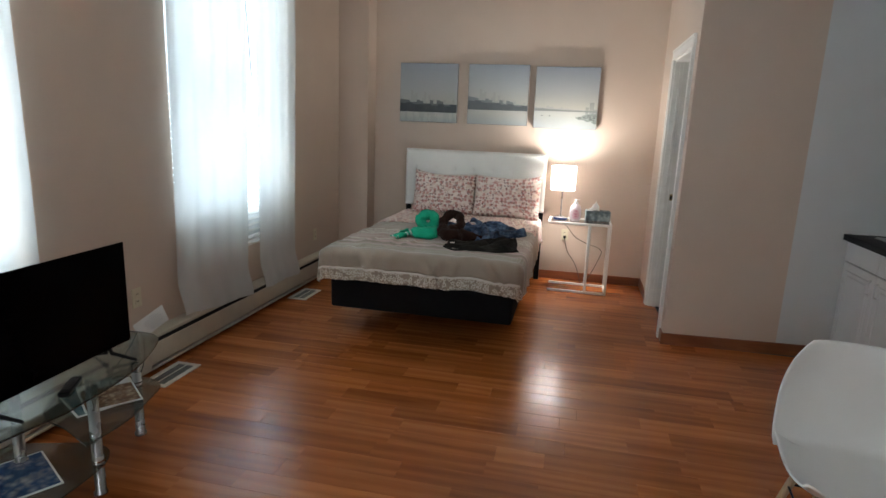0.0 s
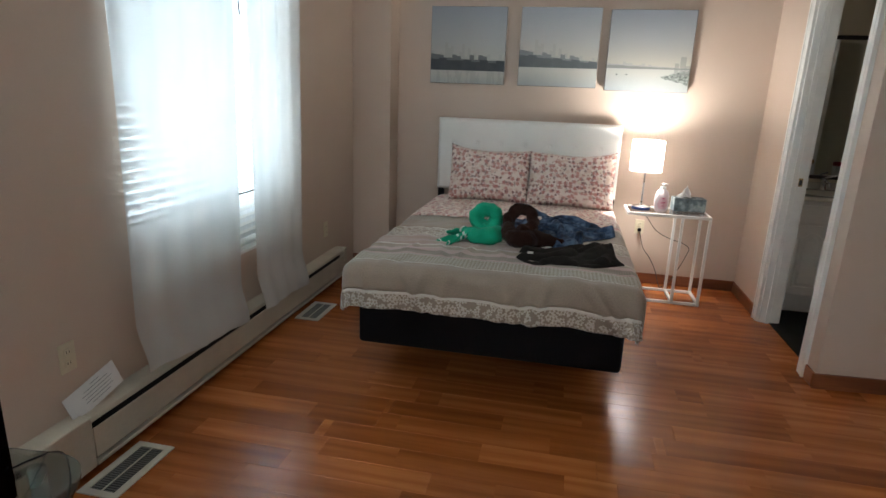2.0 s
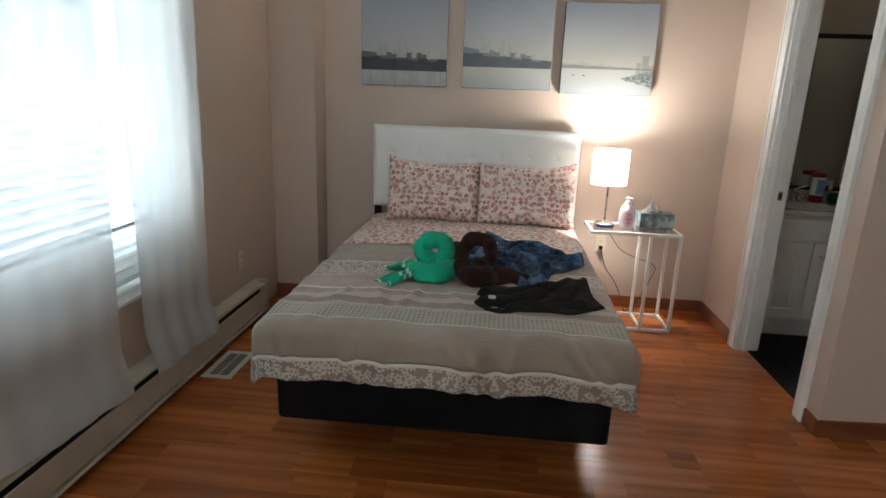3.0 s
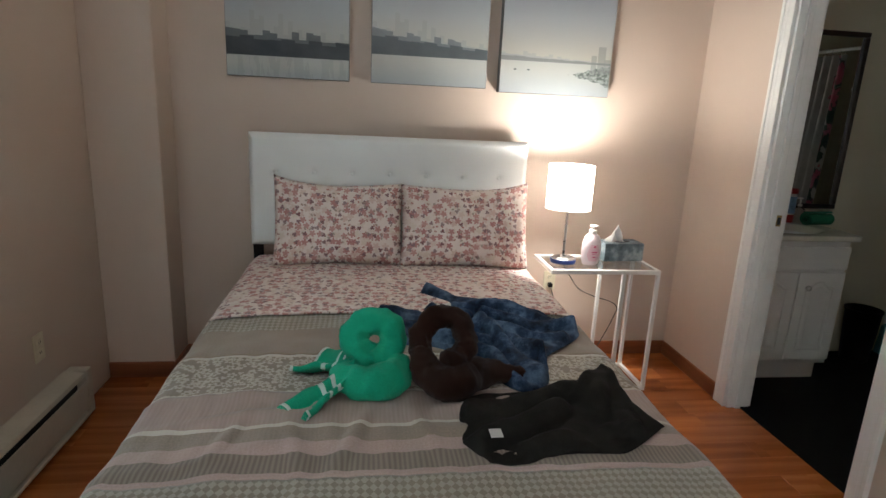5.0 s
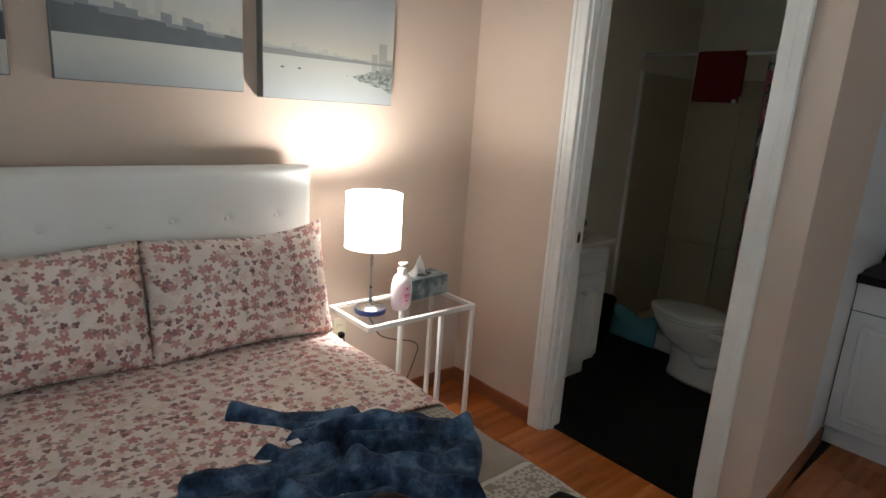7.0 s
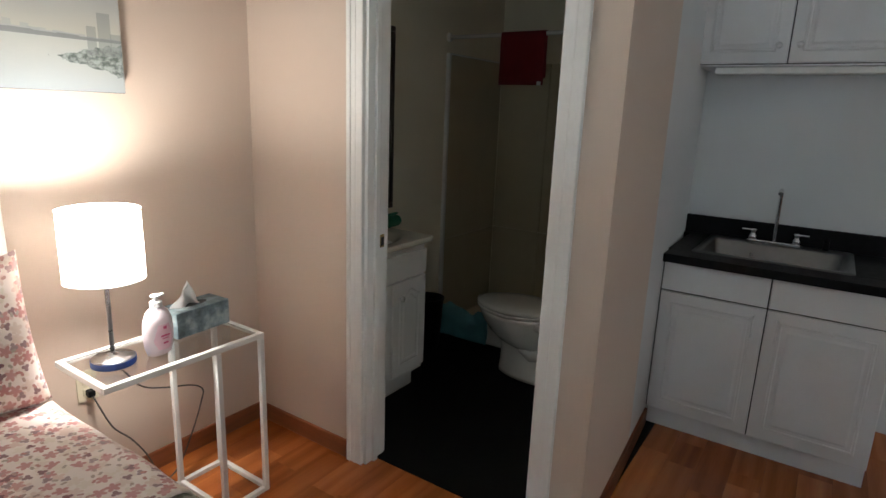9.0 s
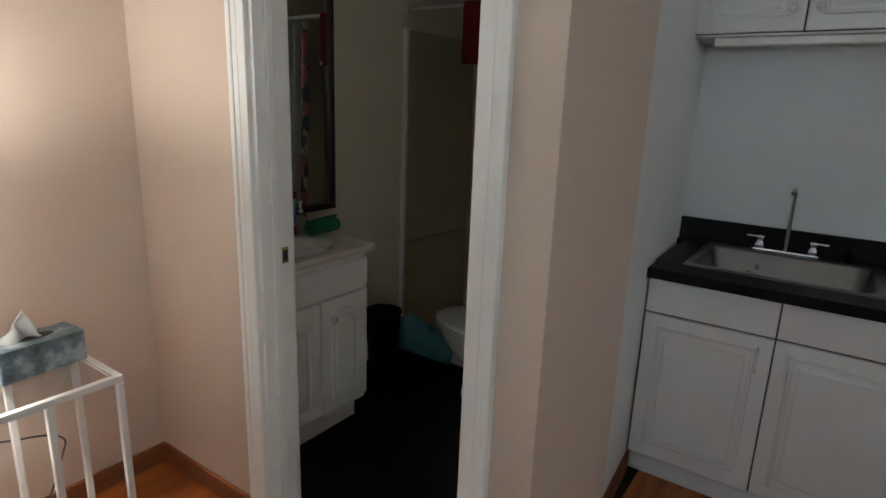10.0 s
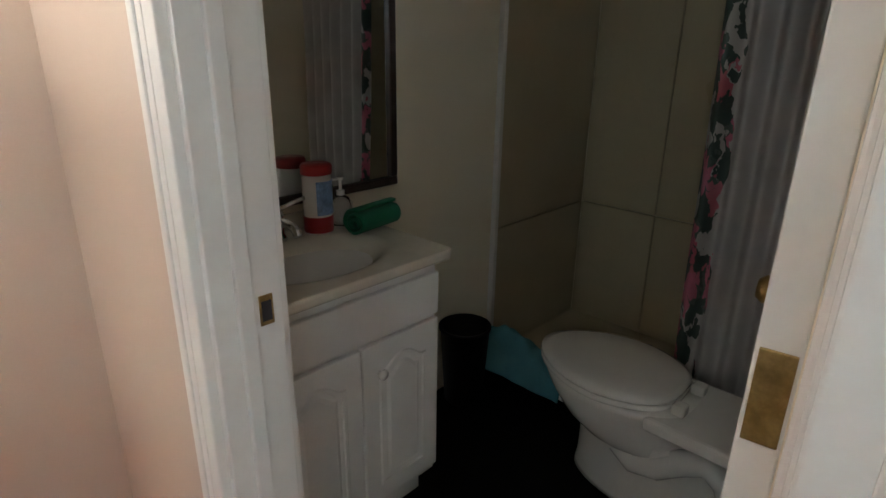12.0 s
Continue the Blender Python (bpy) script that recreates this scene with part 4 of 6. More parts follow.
CANVAS_EDGE = surface("canvas_edge", (0.20, 0.20, 0.19), 0.8, big=7, small=150, vary=0.15)
for x0, x1, depth, lift, paint, lab in (
        (-0.885, -0.275, 0.036, 0.010, canvas_paint("river_view_bridge", 0.175, 0.40, -0.25, (0.05, 0.066, 0.082), False, (0.46, 0.45, 0.38)), "square canvas print of a hazy dark riverside skyline"),
        (-0.165, 0.447, 0.036, 0.010, canvas_paint("river_view_skyline", 0.245, 0.34, -0.75, (0.13, 0.158, 0.175), False, (0.47, 0.455, 0.38)), "square canvas print of a misty city skyline over water"),
        (0.512, 1.126, 0.055, -0.004, canvas_paint("river_view_harbour", 0.285, 0.07, -1.2, (0.34, 0.36, 0.345), True, (0.47, 0.45, 0.375)), "square canvas print of a pale harbour with small boats")):
    pic = thing("wall_picture", lab, "picture", (0, 0, 0), 0, "pictures above the bed")
    z0, z1 = 1.545 + lift, 2.135 + lift
    part("stretcher", box(x0, x1, 6.439 - depth, 6.439, z0, z1, 0.004), CANVAS_EDGE, pic)
    bm = sheet_mesh(1, 1, lambda u, v: (x0 + 0.003 + (x1 - x0 - 0.006) * u, 6.439 - depth - 0.0015, z0 + 0.003 + (z1 - z0 - 0.006) * v), uv=lambda u, v: (u, v))
    part("print", bm, paint, pic)


# ---- side table and what stands on it ----
WHITE_METAL = surface("white_enamel", (0.76, 0.75, 0.71), 0.35, big=8, small=120, vary=0.05, bump=0.05)
PAPER = surface("paper_white", (0.78, 0.78, 0.76), 0.8, big=6, small=200, vary=0.05, bump=0.05)
PINK = surface("pink_bottle_plastic", (0.78, 0.50, 0.56), 0.35, big=9, small=90, vary=0.05, bump=0.0)
PINK_PALE = surface("pale_pink_plastic", (0.80, 0.68, 0.70), 0.35, big=9, small=90, vary=0.04, bump=0.0)
ROSE_INK = surface("rose_ink", (0.62, 0.10, 0.22), 0.5, vary=0.05, bump=0)
BLUE_TAPE = surface("blue_band", (0.02, 0.06, 0.26), 0.4, big=20, small=120, vary=0.4, bump=0.05)
CABLE = surface("grey_cable", (0.07, 0.06, 0.055), 0.6, vary=0.1)
IVORY = surface("ivory_plastic", (0.66, 0.60, 0.44), 0.4, big=9, small=80, vary=0.05, bump=0.02)

table = thing("side_table", "white metal side table with a clear glass top", "side table")
X0, X1, Y0, Y1, TZ = 0.752, 1.342, 5.950, 6.265, 0.68
for a in ((X0, X1, Y0, Y0 + 0.02), (X0, X1, Y1 - 0.02, Y1), (X0, X0 + 0.02, Y0 + 0.0205, Y1 - 0.0205), (X1 - 0.02, X1, Y0 + 0.0205, Y1 - 0.0205)):
    part("top_rail", box(*a, TZ - 0.022, TZ, 0.003), WHITE_METAL, table)
gt = part("glass_top", box(X0 + 0.021, X1 - 0.021, Y0 + 0.021, Y1 - 0.021, TZ - 0.010, TZ - 0.003), GLASS, table, "clear glass top")
gt.visible_shadow = False
for x in (X1 - 0.02, 1.135):
    for y in (Y0, Y1 - 0.02):
        part("leg", box(x, x + 0.02, y, y + 0.02, 0.0, TZ - 0.0225, 0.003), WHITE_METAL, table)
    part("cross_bar", box(x, x + 0.02, Y0 + 0.0205, Y1 - 0.0205, 0.004, 0.024, 0.003), WHITE_METAL, table)
for y in (Y0, Y1 - 0.02):
    part("floor_bar", box(X0 + 0.04, 1.1345, y, y + 0.02, 0.0, 0.02, 0.003), WHITE_METAL, table)
    part("floor_bar", box(1.1555, X1 - 0.0205, y, y + 0.02, 0.0, 0.02, 0.003), WHITE_METAL, table)

lamp = thing("table_lamp", "lit table lamp with a white drum shade and steel stem", "lamp", (0.86, 6.10, TZ))
part("base", lathe([(0.062, 0.0), (0.066, 0.003), (0.066, 0.024), (0.060, 0.029), (0.025, 0.036), (0.010, 0.042), (0.0, 0.043)], 36), STEEL, lamp, "round steel base", True)
part("base_band", lathe([(0.0668, 0.004), (0.0672, 0.006), (0.0672, 0.022), (0.0668, 0.024)], 36), BLUE_TAPE, lamp, "blue printed band")
part("stem", lathe([(0.007, 0.040), (0.007, 0.33), (0.012, 0.335), (0.012, 0.35)], 14), STEEL, lamp, "", True)
part("socket", lathe([(0.016, 0.30), (0.018, 0.305), (0.018, 0.345), (0.014, 0.35)], 16), WHITE_METAL, lamp)
bm = bmesh.new()
R, Z0, Z1, N = 0.116, 0.290, 0.512, 48
rows = []
for r, z in ((R, Z0), (R * 0.985, Z1)):
    rows.append([bm.verts.new((r * math.cos(2 * math.pi * i / N), r * math.sin(2 * math.pi * i / N), z)) for i in range(N)])
for i in range(N):
    bm.faces.new((rows[0][i], rows[0][(i + 1) % N], rows[1][(i + 1) % N], rows[1][i]))
shade = part("shade", bm, SHADE, lamp, "white fabric drum shade", True)
for z in (Z0, Z1):
    ring = [(R * math.cos(2 * math.pi * i / 40), R * math.sin(2 * math.pi * i / 40), z) for i in range(40)]
    part("shade_ring", tube(ring, 0.0018, 6, None, True), WHITE_METAL, shade)

bottle = thing("lotion_bottle", "pink lotion bottle with a white pump on the side table", "bottle", (0.998, 6.07, TZ), 8)
part("body", lathe([(0.036, 0), (0.043, 0.004), (0.051, 0.03), (0.055, 0.075), (0.052, 0.12), (0.040, 0.152), (0.022, 0.166), (0.016, 0.171)], 30, squash=0.62), PINK_PALE, bottle, "", True)
bm = sheet_mesh(14, 12, lambda u, v: (0.044 * math.sin((u - 0.5) * 1.9) * (0.72 + 0.28 * math.sin(math.pi * v)) * 1.14, -0.0352 * math.cos((u - 0.5) * 1.9) - 0.0006, 0.024 + 0.088 * v))
part("front_label", bm, PINK, bottle, "deeper pink front label", True)
for z, w, h in ((0.096, 0.012, 0.010), (0.070, 0.034, 0.006), (0.062, 0.024, 0.003), (0.044, 0.018, 0.006)):
    part("print_bar", box(-w / 2, w / 2, -0.0372, -0.0362, z, z + h), ROSE_INK, bottle)
bm = lathe([(0.020, 0.168), (0.020, 0.186), (0.007, 0.188), (0.007, 0.200), (0.016, 0.202), (0.016, 0.209), (0.0, 0.210)], 18)
box(-0.006, 0.030, -0.007, 0.007, 0.201, 0.209, 0.002, 2, bm)
part("pump", bm, PAPER, bottle, "white pump head")

tissue = thing("tissue_box", "grey-blue tissue box with a tissue sticking up", "tissue box", (1.21, 6.19, TZ), 4)


def box_print():
    m, t, b = nodes_of("tissue_box_print")
    v = coords(t)
    n = noise_of(t, v, 14, 4, 0.6)
    col = ramp(t, n, [(0.35, (0.06, 0.085, 0.095)), (0.5, (0.15, 0.20, 0.22)), (0.64, (0.36, 0.42, 0.43))])
    t.links.new(col, b.inputs["Base Color"])
    b.inputs["Roughness"].default_value = 0.5
    return m


part("carton", box(-0.115, 0.115, -0.058, 0.058, 0, 0.098, 0.003), box_print(), tissue)
# Dark disc on the carton, painted shade for the opening.
part("slot_shade", lathe([(0.055, 0.0983), (0.055, 0.0993)], 24, squash=0.45), DARK, tissue)


def tissue_at(u, v):
    a = (u - 0.5) * 2
    w = 0.052 * (1 - v) ** 0.8 + 0.004
    return (-0.035 + a * w + 0.012 * v + 0.006 * math.sin(v * 9 + a * 3), 0.014 * math.sin(a * 5 + v * 3) * (1 - v * 0.5), 0.094 + 0.098 * v * (1 - 0.25 * a * a))


ob = part("tissue", sheet_mesh(18, 14, tissue_at), PAPER, tissue, "white tissue", True)
ob.modifiers.new("thick", "SOLIDIFY").thickness = 0.0015


def outlet(at, rz):
    o = thing("wall_outlet", "ivory double wall outlet", "outlet", at, rz, "wall outlets")
    part("cover_plate", box(-0.036, 0.036, -0.006, 0.0, -0.058, 0.058, 0.002), IVORY, o)
    for z in (-0.022, 0.022):
        f = part("socket", box(-0.017, 0.017, -0.0085, -0.0055, z - 0.015, z + 0.015, 0.003), IVORY, o)
        for x in (-0.006, 0.006):
            # Dark bars on the socket face paint the shade of the slots.
            part("slot_shade", box(x - 0.0012, x + 0.0012, -0.0092, -0.0084, z - 0.004, z + 0.006), DARK, f)
    return o


outlet((0.912, 6.4385, 0.475), 0)
outlet((-1.4885, 3.215, 0.47), 90)
outlet((-1.4885, 5.61, 0.43), 90)

cord = thing("lamp_cord", "brown lamp cord hanging from the side table to the outlet", "cord")
pts = smooth_path([(0.86, 6.13, TZ - 0.012), (0.93, 6.20, 0.60), (1.02, 6.25, 0.49), (1.13, 6.285, 0.43), (1.24, 6.29, 0.395), (1.285, 6.285, 0.36), (1.275, 6.285, 0.31), (1.235, 6.29, 0.2), (1.17, 6.30, 0.06), (1.11, 6.31, 0.008)], 6)
part("wire", tube(pts, 0.0032, 7), CABLE, cord, "", True)
pts = smooth_path([(0.914, 6.405, 0.45), (0.925, 6.385, 0.40), (0.955, 6.36, 0.31), (1.01, 6.35, 0.24), (1.06, 6.34, 0.15), (1.09, 6.33, 0.06), (1.11, 6.31, 0.008)], 6)
part("wire", tube(pts, 0.0032, 7), CABLE, cord, "", True)
part("plug", box(0.90, 0.926, 6.40, 6.4295, 0.44, 0.466, 0.005), BLACK, cord, "black plug")

# ---- heater, registers ----
heater = thing("baseboard_heater", "cream metal baseboard heater under the windows", "heater")
HX = -1.4885
for y0, y1 in ((-0.6, 1.2), (1.203, 2.94), (3.203, 5.78)):
    part("back_plate", box(HX, HX + 0.006, y0, y1, 0.03, 0.245, 0.001), HEATER, heater)
    bm = prism([(HX, 0.228), (HX + 0.080, 0.212), (HX + 0.084, 0.217), (HX + 0.078, 0.232), (HX, 0.245)], y0, y1)
    bmesh.ops.transform(bm, matrix=Matrix(((1, 0, 0, 0), (0, 0, 1, 0), (0, 1, 0, 0), (0, 0, 0, 1))), verts=bm.verts)
    part("top_cover", bm, HEATER, heater)
    part("front_cover", box(HX + 0.080, HX + 0.088, y0, y1, 0.062, 0.188, 0.003), HEATER, heater)
    part("front_lip", box(HX + 0.066, HX + 0.092, y0, y1, 0.030, 0.046, 0.003), HEATER, heater)
    # Plain dark block in the casing, put for the shade inside its slots.
    part("slot_shade_block", box(HX + 0.01, HX + 0.05, y0 + 0.01, y1 - 0.01, 0.055, 0.20), DARK, heater)
for y0, y1 in ((2.942, 3.20), (5.782, 5.83)):
    part("end_box", box(HX, HX + 0.090, y0, y1, 0.028, 0.243, 0.006), HEATER, heater, "plain end box")

GRILLE = surface("register_almond", (0.55, 0.50, 0.41), 0.45, big=9, small=80, vary=0.08)
SLAT_GREY = surface("register_louvre", (0.17, 0.165, 0.15), 0.5, big=9, small=80, vary=0.12)
for y0, y1 in ((3.078, 3.412), (4.855, 5.18)):
    reg = thing("floor_register", "almond steel floor register let into the laminate", "floor register", (-1.305, (y0 + y1) / 2, 0), 0, "floor registers")
    hw, hl = 0.083, (y1 - y0) / 2
    for a in ((-hw, hw, -hl, -hl + 0.03), (-hw, hw, hl - 0.03, hl), (-hw, -hw + 0.03, -hl + 0.03, hl - 0.03), (hw - 0.03, hw, -hl + 0.03, hl - 0.03)):
        part("frame", box(*a, 0.0, 0.006, 0.0015), GRILLE, reg)
    # Dark sheet under the louvres paints the shade of the duct.
    part("well_shade", box(-hw + 0.03, hw - 0.03, -hl + 0.03, hl - 0.03, 0.0, 0.0012), DARK, reg)
    slat = mesh_of("slat", box(-hw + 0.031, hw - 0.031, -0.0024, 0.0024, 0.001, 0.0035), SLAT_GREY)
    k = 22
    for i in range(k):
        again("slat", slat, reg, pose(0, -hl + 0.036 + i * (2 * hl - 0.072) / (k - 1), 0, 25, 0, 0))
    part("centre_bar", box(-0.003, 0.003, -hl + 0.03, hl - 0.03, 0.002, 0.0056), GRILLE, reg)

note = thing("paper_note", "sheet of white paper with printed lines leaning on the heater", "paper", (-1.452, 3.335, 0.2455), 0)
note.matrix_world = pose(-1.447, 3.30, 0.2455, 0, 0, 0) @ pose(0, 0, 0, 0, -16, 0) @ pose(0, 0, 0, 10, 0, 0)
part("sheet", box(-0.0006, 0.0006, -0.135, 0.135, 0.0, 0.105), PAPER, note)
GREY_INK = surface("grey_ink", (0.35, 0.35, 0.36), 0.7, vary=0.05, bump=0)
for i, w in enumerate((0.05, 0.13, 0.16, 0.14, 0.15, 0.10)):
    part("text_line", box(0.0006, 0.001, 0.02 - w / 2, 0.02 + w / 2, 0.086 - i * 0.0135, 0.0885 - i * 0.0135), GREY_INK, note)


# ---- blinds and curtains ----
def blind(y0, y1, z0, z1):
    b = thing("venetian_blind", "white slatted blind, half lit by the window behind", "blind", (-1.545, (y0 + y1) / 2, 0), 0, "window blinds")
    half = (y1 - y0) / 2
    part("head_rail", box(-0.03, 0.03, -half, half, z1, z1 + 0.045, 0.003), TRIM_WHITE, b)
    slat = mesh_of("slat", sheet_mesh(4, 1, lambda u, v: ((u - 0.5) * 0.05, (v - 0.5) * 2 * half, 0.003 * math.sin(u * math.pi))), SLAT, True)
    z, k = z0 + 0.05, 0
    while z < z1 - 0.02:
        again("slat", slat, b, pose(0, 0, z, 0, -54, 0))
        z += 0.046
    part("bottom_rail", box(-0.024, 0.024, -half, half, z0, z0 + 0.02, 0.004), TRIM_WHITE, b)
    part("wand", tube([(0.045, 0.14, z1), (0.055, 0.15, z1 - 0.25), (0.060, 0.19, z1 - 0.75)], 0.0035, 6), DARK, b, "thin dark tilt wand")
    for y in (-half + 0.18, half - 0.18):
        part("ladder_cord", tube([(0.024, y, z0 + 0.02), (0.024, y, z1)], 0.0012, 5), TRIM_WHITE, b)


blind(3.615, 5.075, 0.571, 2.585)
blind(0.945, 2.555, 0.571, 2.585)


def curtain(bot, top, z0, seed, folds, parent):
    """One panel: places along the wall at the hem and at the rod."""
    def fn(u, v):
        k = v ** 0.8
        a = bot[0] + (top[0] - bot[0]) * k
        c = bot[1] + (top[1] - bot[1]) * k
        y = a + (c - a) * u
        f = 0.004 + 0.014 * v ** 1.5
        low = max(0.0, 1 - v / 0.09)
        x = -1.440 + 0.052 * low * low * (3 - 2 * low) + f * math.sin(u * folds * 4.2 + seed + 0.6 * math.sin(v * 3 + seed)) + 0.008 * noise.noise(Vector((u * 4, v * 3, seed))) * (1 - 0.3 * v)
        z = z0[0] + (z0[1] - z0[0]) * u + 0.006 * math.sin(u * 9 + seed)
        return (max(x, -1.462), y, z + (2.74 - z) * v)
    return part("panel", sheet_mesh(90, 60, fn), CURTAIN, parent, "", True)


for panels in (((3.51, 4.325), (3.545, 4.45), (0.272, 0.190), 0.7, 7), ((4.50, 5.095), (4.515, 5.165), (0.192, 0.178), 2.9, 6)), (((0.90, 1.72), (0.88, 1.78), (0.26, 0.25), 1.9, 7), ((1.76, 2.575), (1.78, 2.565), (0.26, 0.27), 4.4, 7)):
    c = thing("curtain", "pair of thin white curtains over a window, hem above the heater", "curtain", (0, 0, 0), 0, "window curtains")
    for p in panels:
        curtain(*p, c)
    lo, hi = panels[0][1][0] - 0.06, panels[1][1][1] + 0.06
    part("rod", tube([(-1.440, lo, 2.745), (-1.440, hi, 2.745)], 0.008, 10), TRIM_WHITE, c)
    for y in (lo + 0.02, hi - 0.02):
        part("bracket", box(-1.489, -1.434, y - 0.008, y + 0.008, 2.733, 2.757, 0.002), TRIM_WHITE, c)

# ---- television and its stand ----
tv = thing("television", "flat black television, switched off, on a glass stand", "television", (-0.868, 2.095, 0.506), 2.0)
part("housing", box(-0.034, 0.008, -0.352, 0.352, 0.075, 0.480, 0.006), SCREEN, tv)
part("bezel", box(0.0085, 0.013, -0.367, 0.367, 0.060, 0.494, 0.002), SCREEN, tv)
part("screen", box(0.0135, 0.0142, -0.356, 0.356, 0.076, 0.483), SCREEN, tv, "dark glossy screen")
for y in (-0.27, 0.27):
    bm = tube([(-0.02, y, 0.07), (0.0, y, 0.03), (0.10, y + 0.02, 0.006)], [0.008, 0.009, 0.006], 8)
    tube([(-0.02, y, 0.07), (-0.03, y, 0.03), (-0.10, y + 0.02, 0.006)], [0.008, 0.009, 0.006], 8, bm)
    part("foot", bm, BLACK, tv)


def glass_plate(points, z, parent, label):
    P = [(p.x, p.y) for p in smooth_path([(x, y, 0) for x, y in points] + [(*points[0], 0)], 8)][:-1]
    ob = part("glass_shelf", prism(P, z - 0.008, z), SMOKED, parent, label)
    ob.visible_shadow = False
    return ob


stand = thing("tv_stand", "three-tier smoked glass television stand with chrome posts", "tv stand")
glass_plate([(-0.695, 1.95), (-0.72, 2.26), (-0.80, 2.50), (-0.90, 2.66), (-1.05, 2.68), (-1.19, 2.60), (-1.23, 2.1), (-1.19, 1.55), (-1.0, 1.42), (-0.80, 1.50)], 0.505, stand, "smoked glass top")
glass_plate([(-0.80, 2.12), (-0.80, 2.35), (-0.845, 2.52), (-0.90, 2.66), (-1.05, 2.70), (-1.20, 2.60), (-1.24, 2.40), (-1.14, 2.25), (-0.98, 2.20)], 0.262, stand, "smoked glass side shelf")
glass_plate([(-0.775, 1.95), (-0.80, 2.20), (-0.90, 2.30), (-1.10, 2.26), (-1.28, 2.15), (-1.28, 1.75), (-1.1, 1.50), (-0.85, 1.62)], 0.142, stand, "smoked glass lower shelf")
for x, y in ((-0.822, 2.19), (-1.0, 2.625), (-1.10, 2.10), (-0.85, 1.60), (-1.12, 1.60)):
    post = part("post", lathe([(0.024, 0.0), (0.026, 0.003), (0.026, 0.012), (0.021, 0.016), (0.021, 0.496)], 20, (x, y, 0)), STEEL, stand, "chrome post", True)
    for z in (0.13, 0.155, 0.25, 0.276):
        if (z < 0.2) != (y > 2.3):
            part("collar", lathe([(0.0215, 0), (0.0245, 0.001), (0.0245, 0.007), (0.0215, 0.008)], 20, (x, y, z - 0.004)), CHROME, post)

remote = thing("remote_control", "black remote control on the glass stand", "remote control", (-0.825, 2.10, 0.506), -62)
part("case", box(-0.075, 0.075, -0.02, 0.02, 0, 0.018, 0.006, 3), BLACK, remote)
for i in range(5):
    for j in range(3):
        part("button", box(-0.05 + i * 0.02, -0.04 + i * 0.02, -0.012 + j * 0.010, -0.006 + j * 0.010, 0.018, 0.0195), CABLE, remote)

cable = thing("tv_cable", "thin black cable hanging behind the stand", "cable")
part("wire", tube(smooth_path([(-0.93, 2.35, 0.62), (-1.0, 2.62, 0.53), (-1.08, 2.78, 0.42), (-1.17, 2.86, 0.22), (-1.30, 2.90, 0.05), (-1.40, 2.95, 0.006)], 6), 0.003, 6), BLACK, cable, "", True)


def cover_print(name, a, b_, c, scale):
    m, t, b = nodes_of(name)
    uv = coords(t, "Object")
    n = noise_of(t, uv, scale, 4, 0.65)
    vo = node(t, "ShaderNodeTexVoronoi", Scale=scale * 2.2)
    t.links.new(uv, vo.inputs["Vector"])
    col = blend(t, 0.5, ramp(t, n, [(0.36, a), (0.5, b_), (0.64, c)]), ramp(t, vo.outputs["Distance"], [(0.1, c), (0.5, a)]))
    t.links.new(col, b.inputs["Base Color"])
    b.inputs["Roughness"].default_value = 0.25
    return m


CITY_PRINT = cover_print("city_print", (0.10, 0.05, 0.03), (0.33, 0.17, 0.09), (0.55, 0.40, 0.28), 18)
BLUE_PRINT = cover_print("blue_print", (0.01, 0.03, 0.10), (0.05, 0.12, 0.26), (0.42, 0.40, 0.42), 11)
TEAL_PRINT = cover_print("teal_print", (0.04, 0.09, 0.11), (0.12, 0.22, 0.25), (0.38, 0.44, 0.44), 14)


def magazine(name, x, y, z, w, h, rz, art, label, word=""):
    m = thing(name, label, "magazine", (x, y, z), rz)
    part("page_block", box(-w / 2, w / 2, -h / 2, h / 2, 0, 0.005, 0.001), PAPER, m)
    part("cover_picture", box(-w / 2 + 0.008, w / 2 - 0.008, -h / 2 + 0.008, h / 2 - (0.065 if word else 0.008), 0.005, 0.0056), art, m, "printed cover picture")
    if word:
        cu = bpy.data.curves.new("title", "FONT")
        cu.body, cu.size, cu.extrude, cu.align_x = word, 0.068, 0.0002, "CENTER"
        cu.materials.append(BLACK)
        t = new("title", cu)
        t.parent = m
        t.matrix_local = pose(0, h / 2 - 0.058, 0.0054)


magazine("magazine", -1.06, 2.44, 0.270, 0.235, 0.29, 62, TEAL_PRINT, "teal travel magazine lying on the glass shelf")
magazine("magazine", -1.02, 2.475, 0.2765, 0.225, 0.275, 52, CITY_PRINT, "white-bordered city magazine lying on the glass shelf", "I  NY")
magazine("magazine", -1.02, 2.02, 0.1435, 0.22, 0.30, 60, BLUE_PRINT, "blue picture magazine on the lower glass shelf")

# ---- moulded chair ----
SHELL = surface("white_moulded_plastic", (0.76, 0.75, 0.72), 0.4, big=4, small=200, vary=0.03, bump=0.05)
BEECH = wood("beech_dowel", (0.42, 0.27, 0.14), (0.56, 0.38, 0.21), 0.45, 0.1, 2)
chair = thing("dining_chair", "white moulded plastic chair on splayed wooden legs", "chair", (1.95, 2.42, 0), -6)


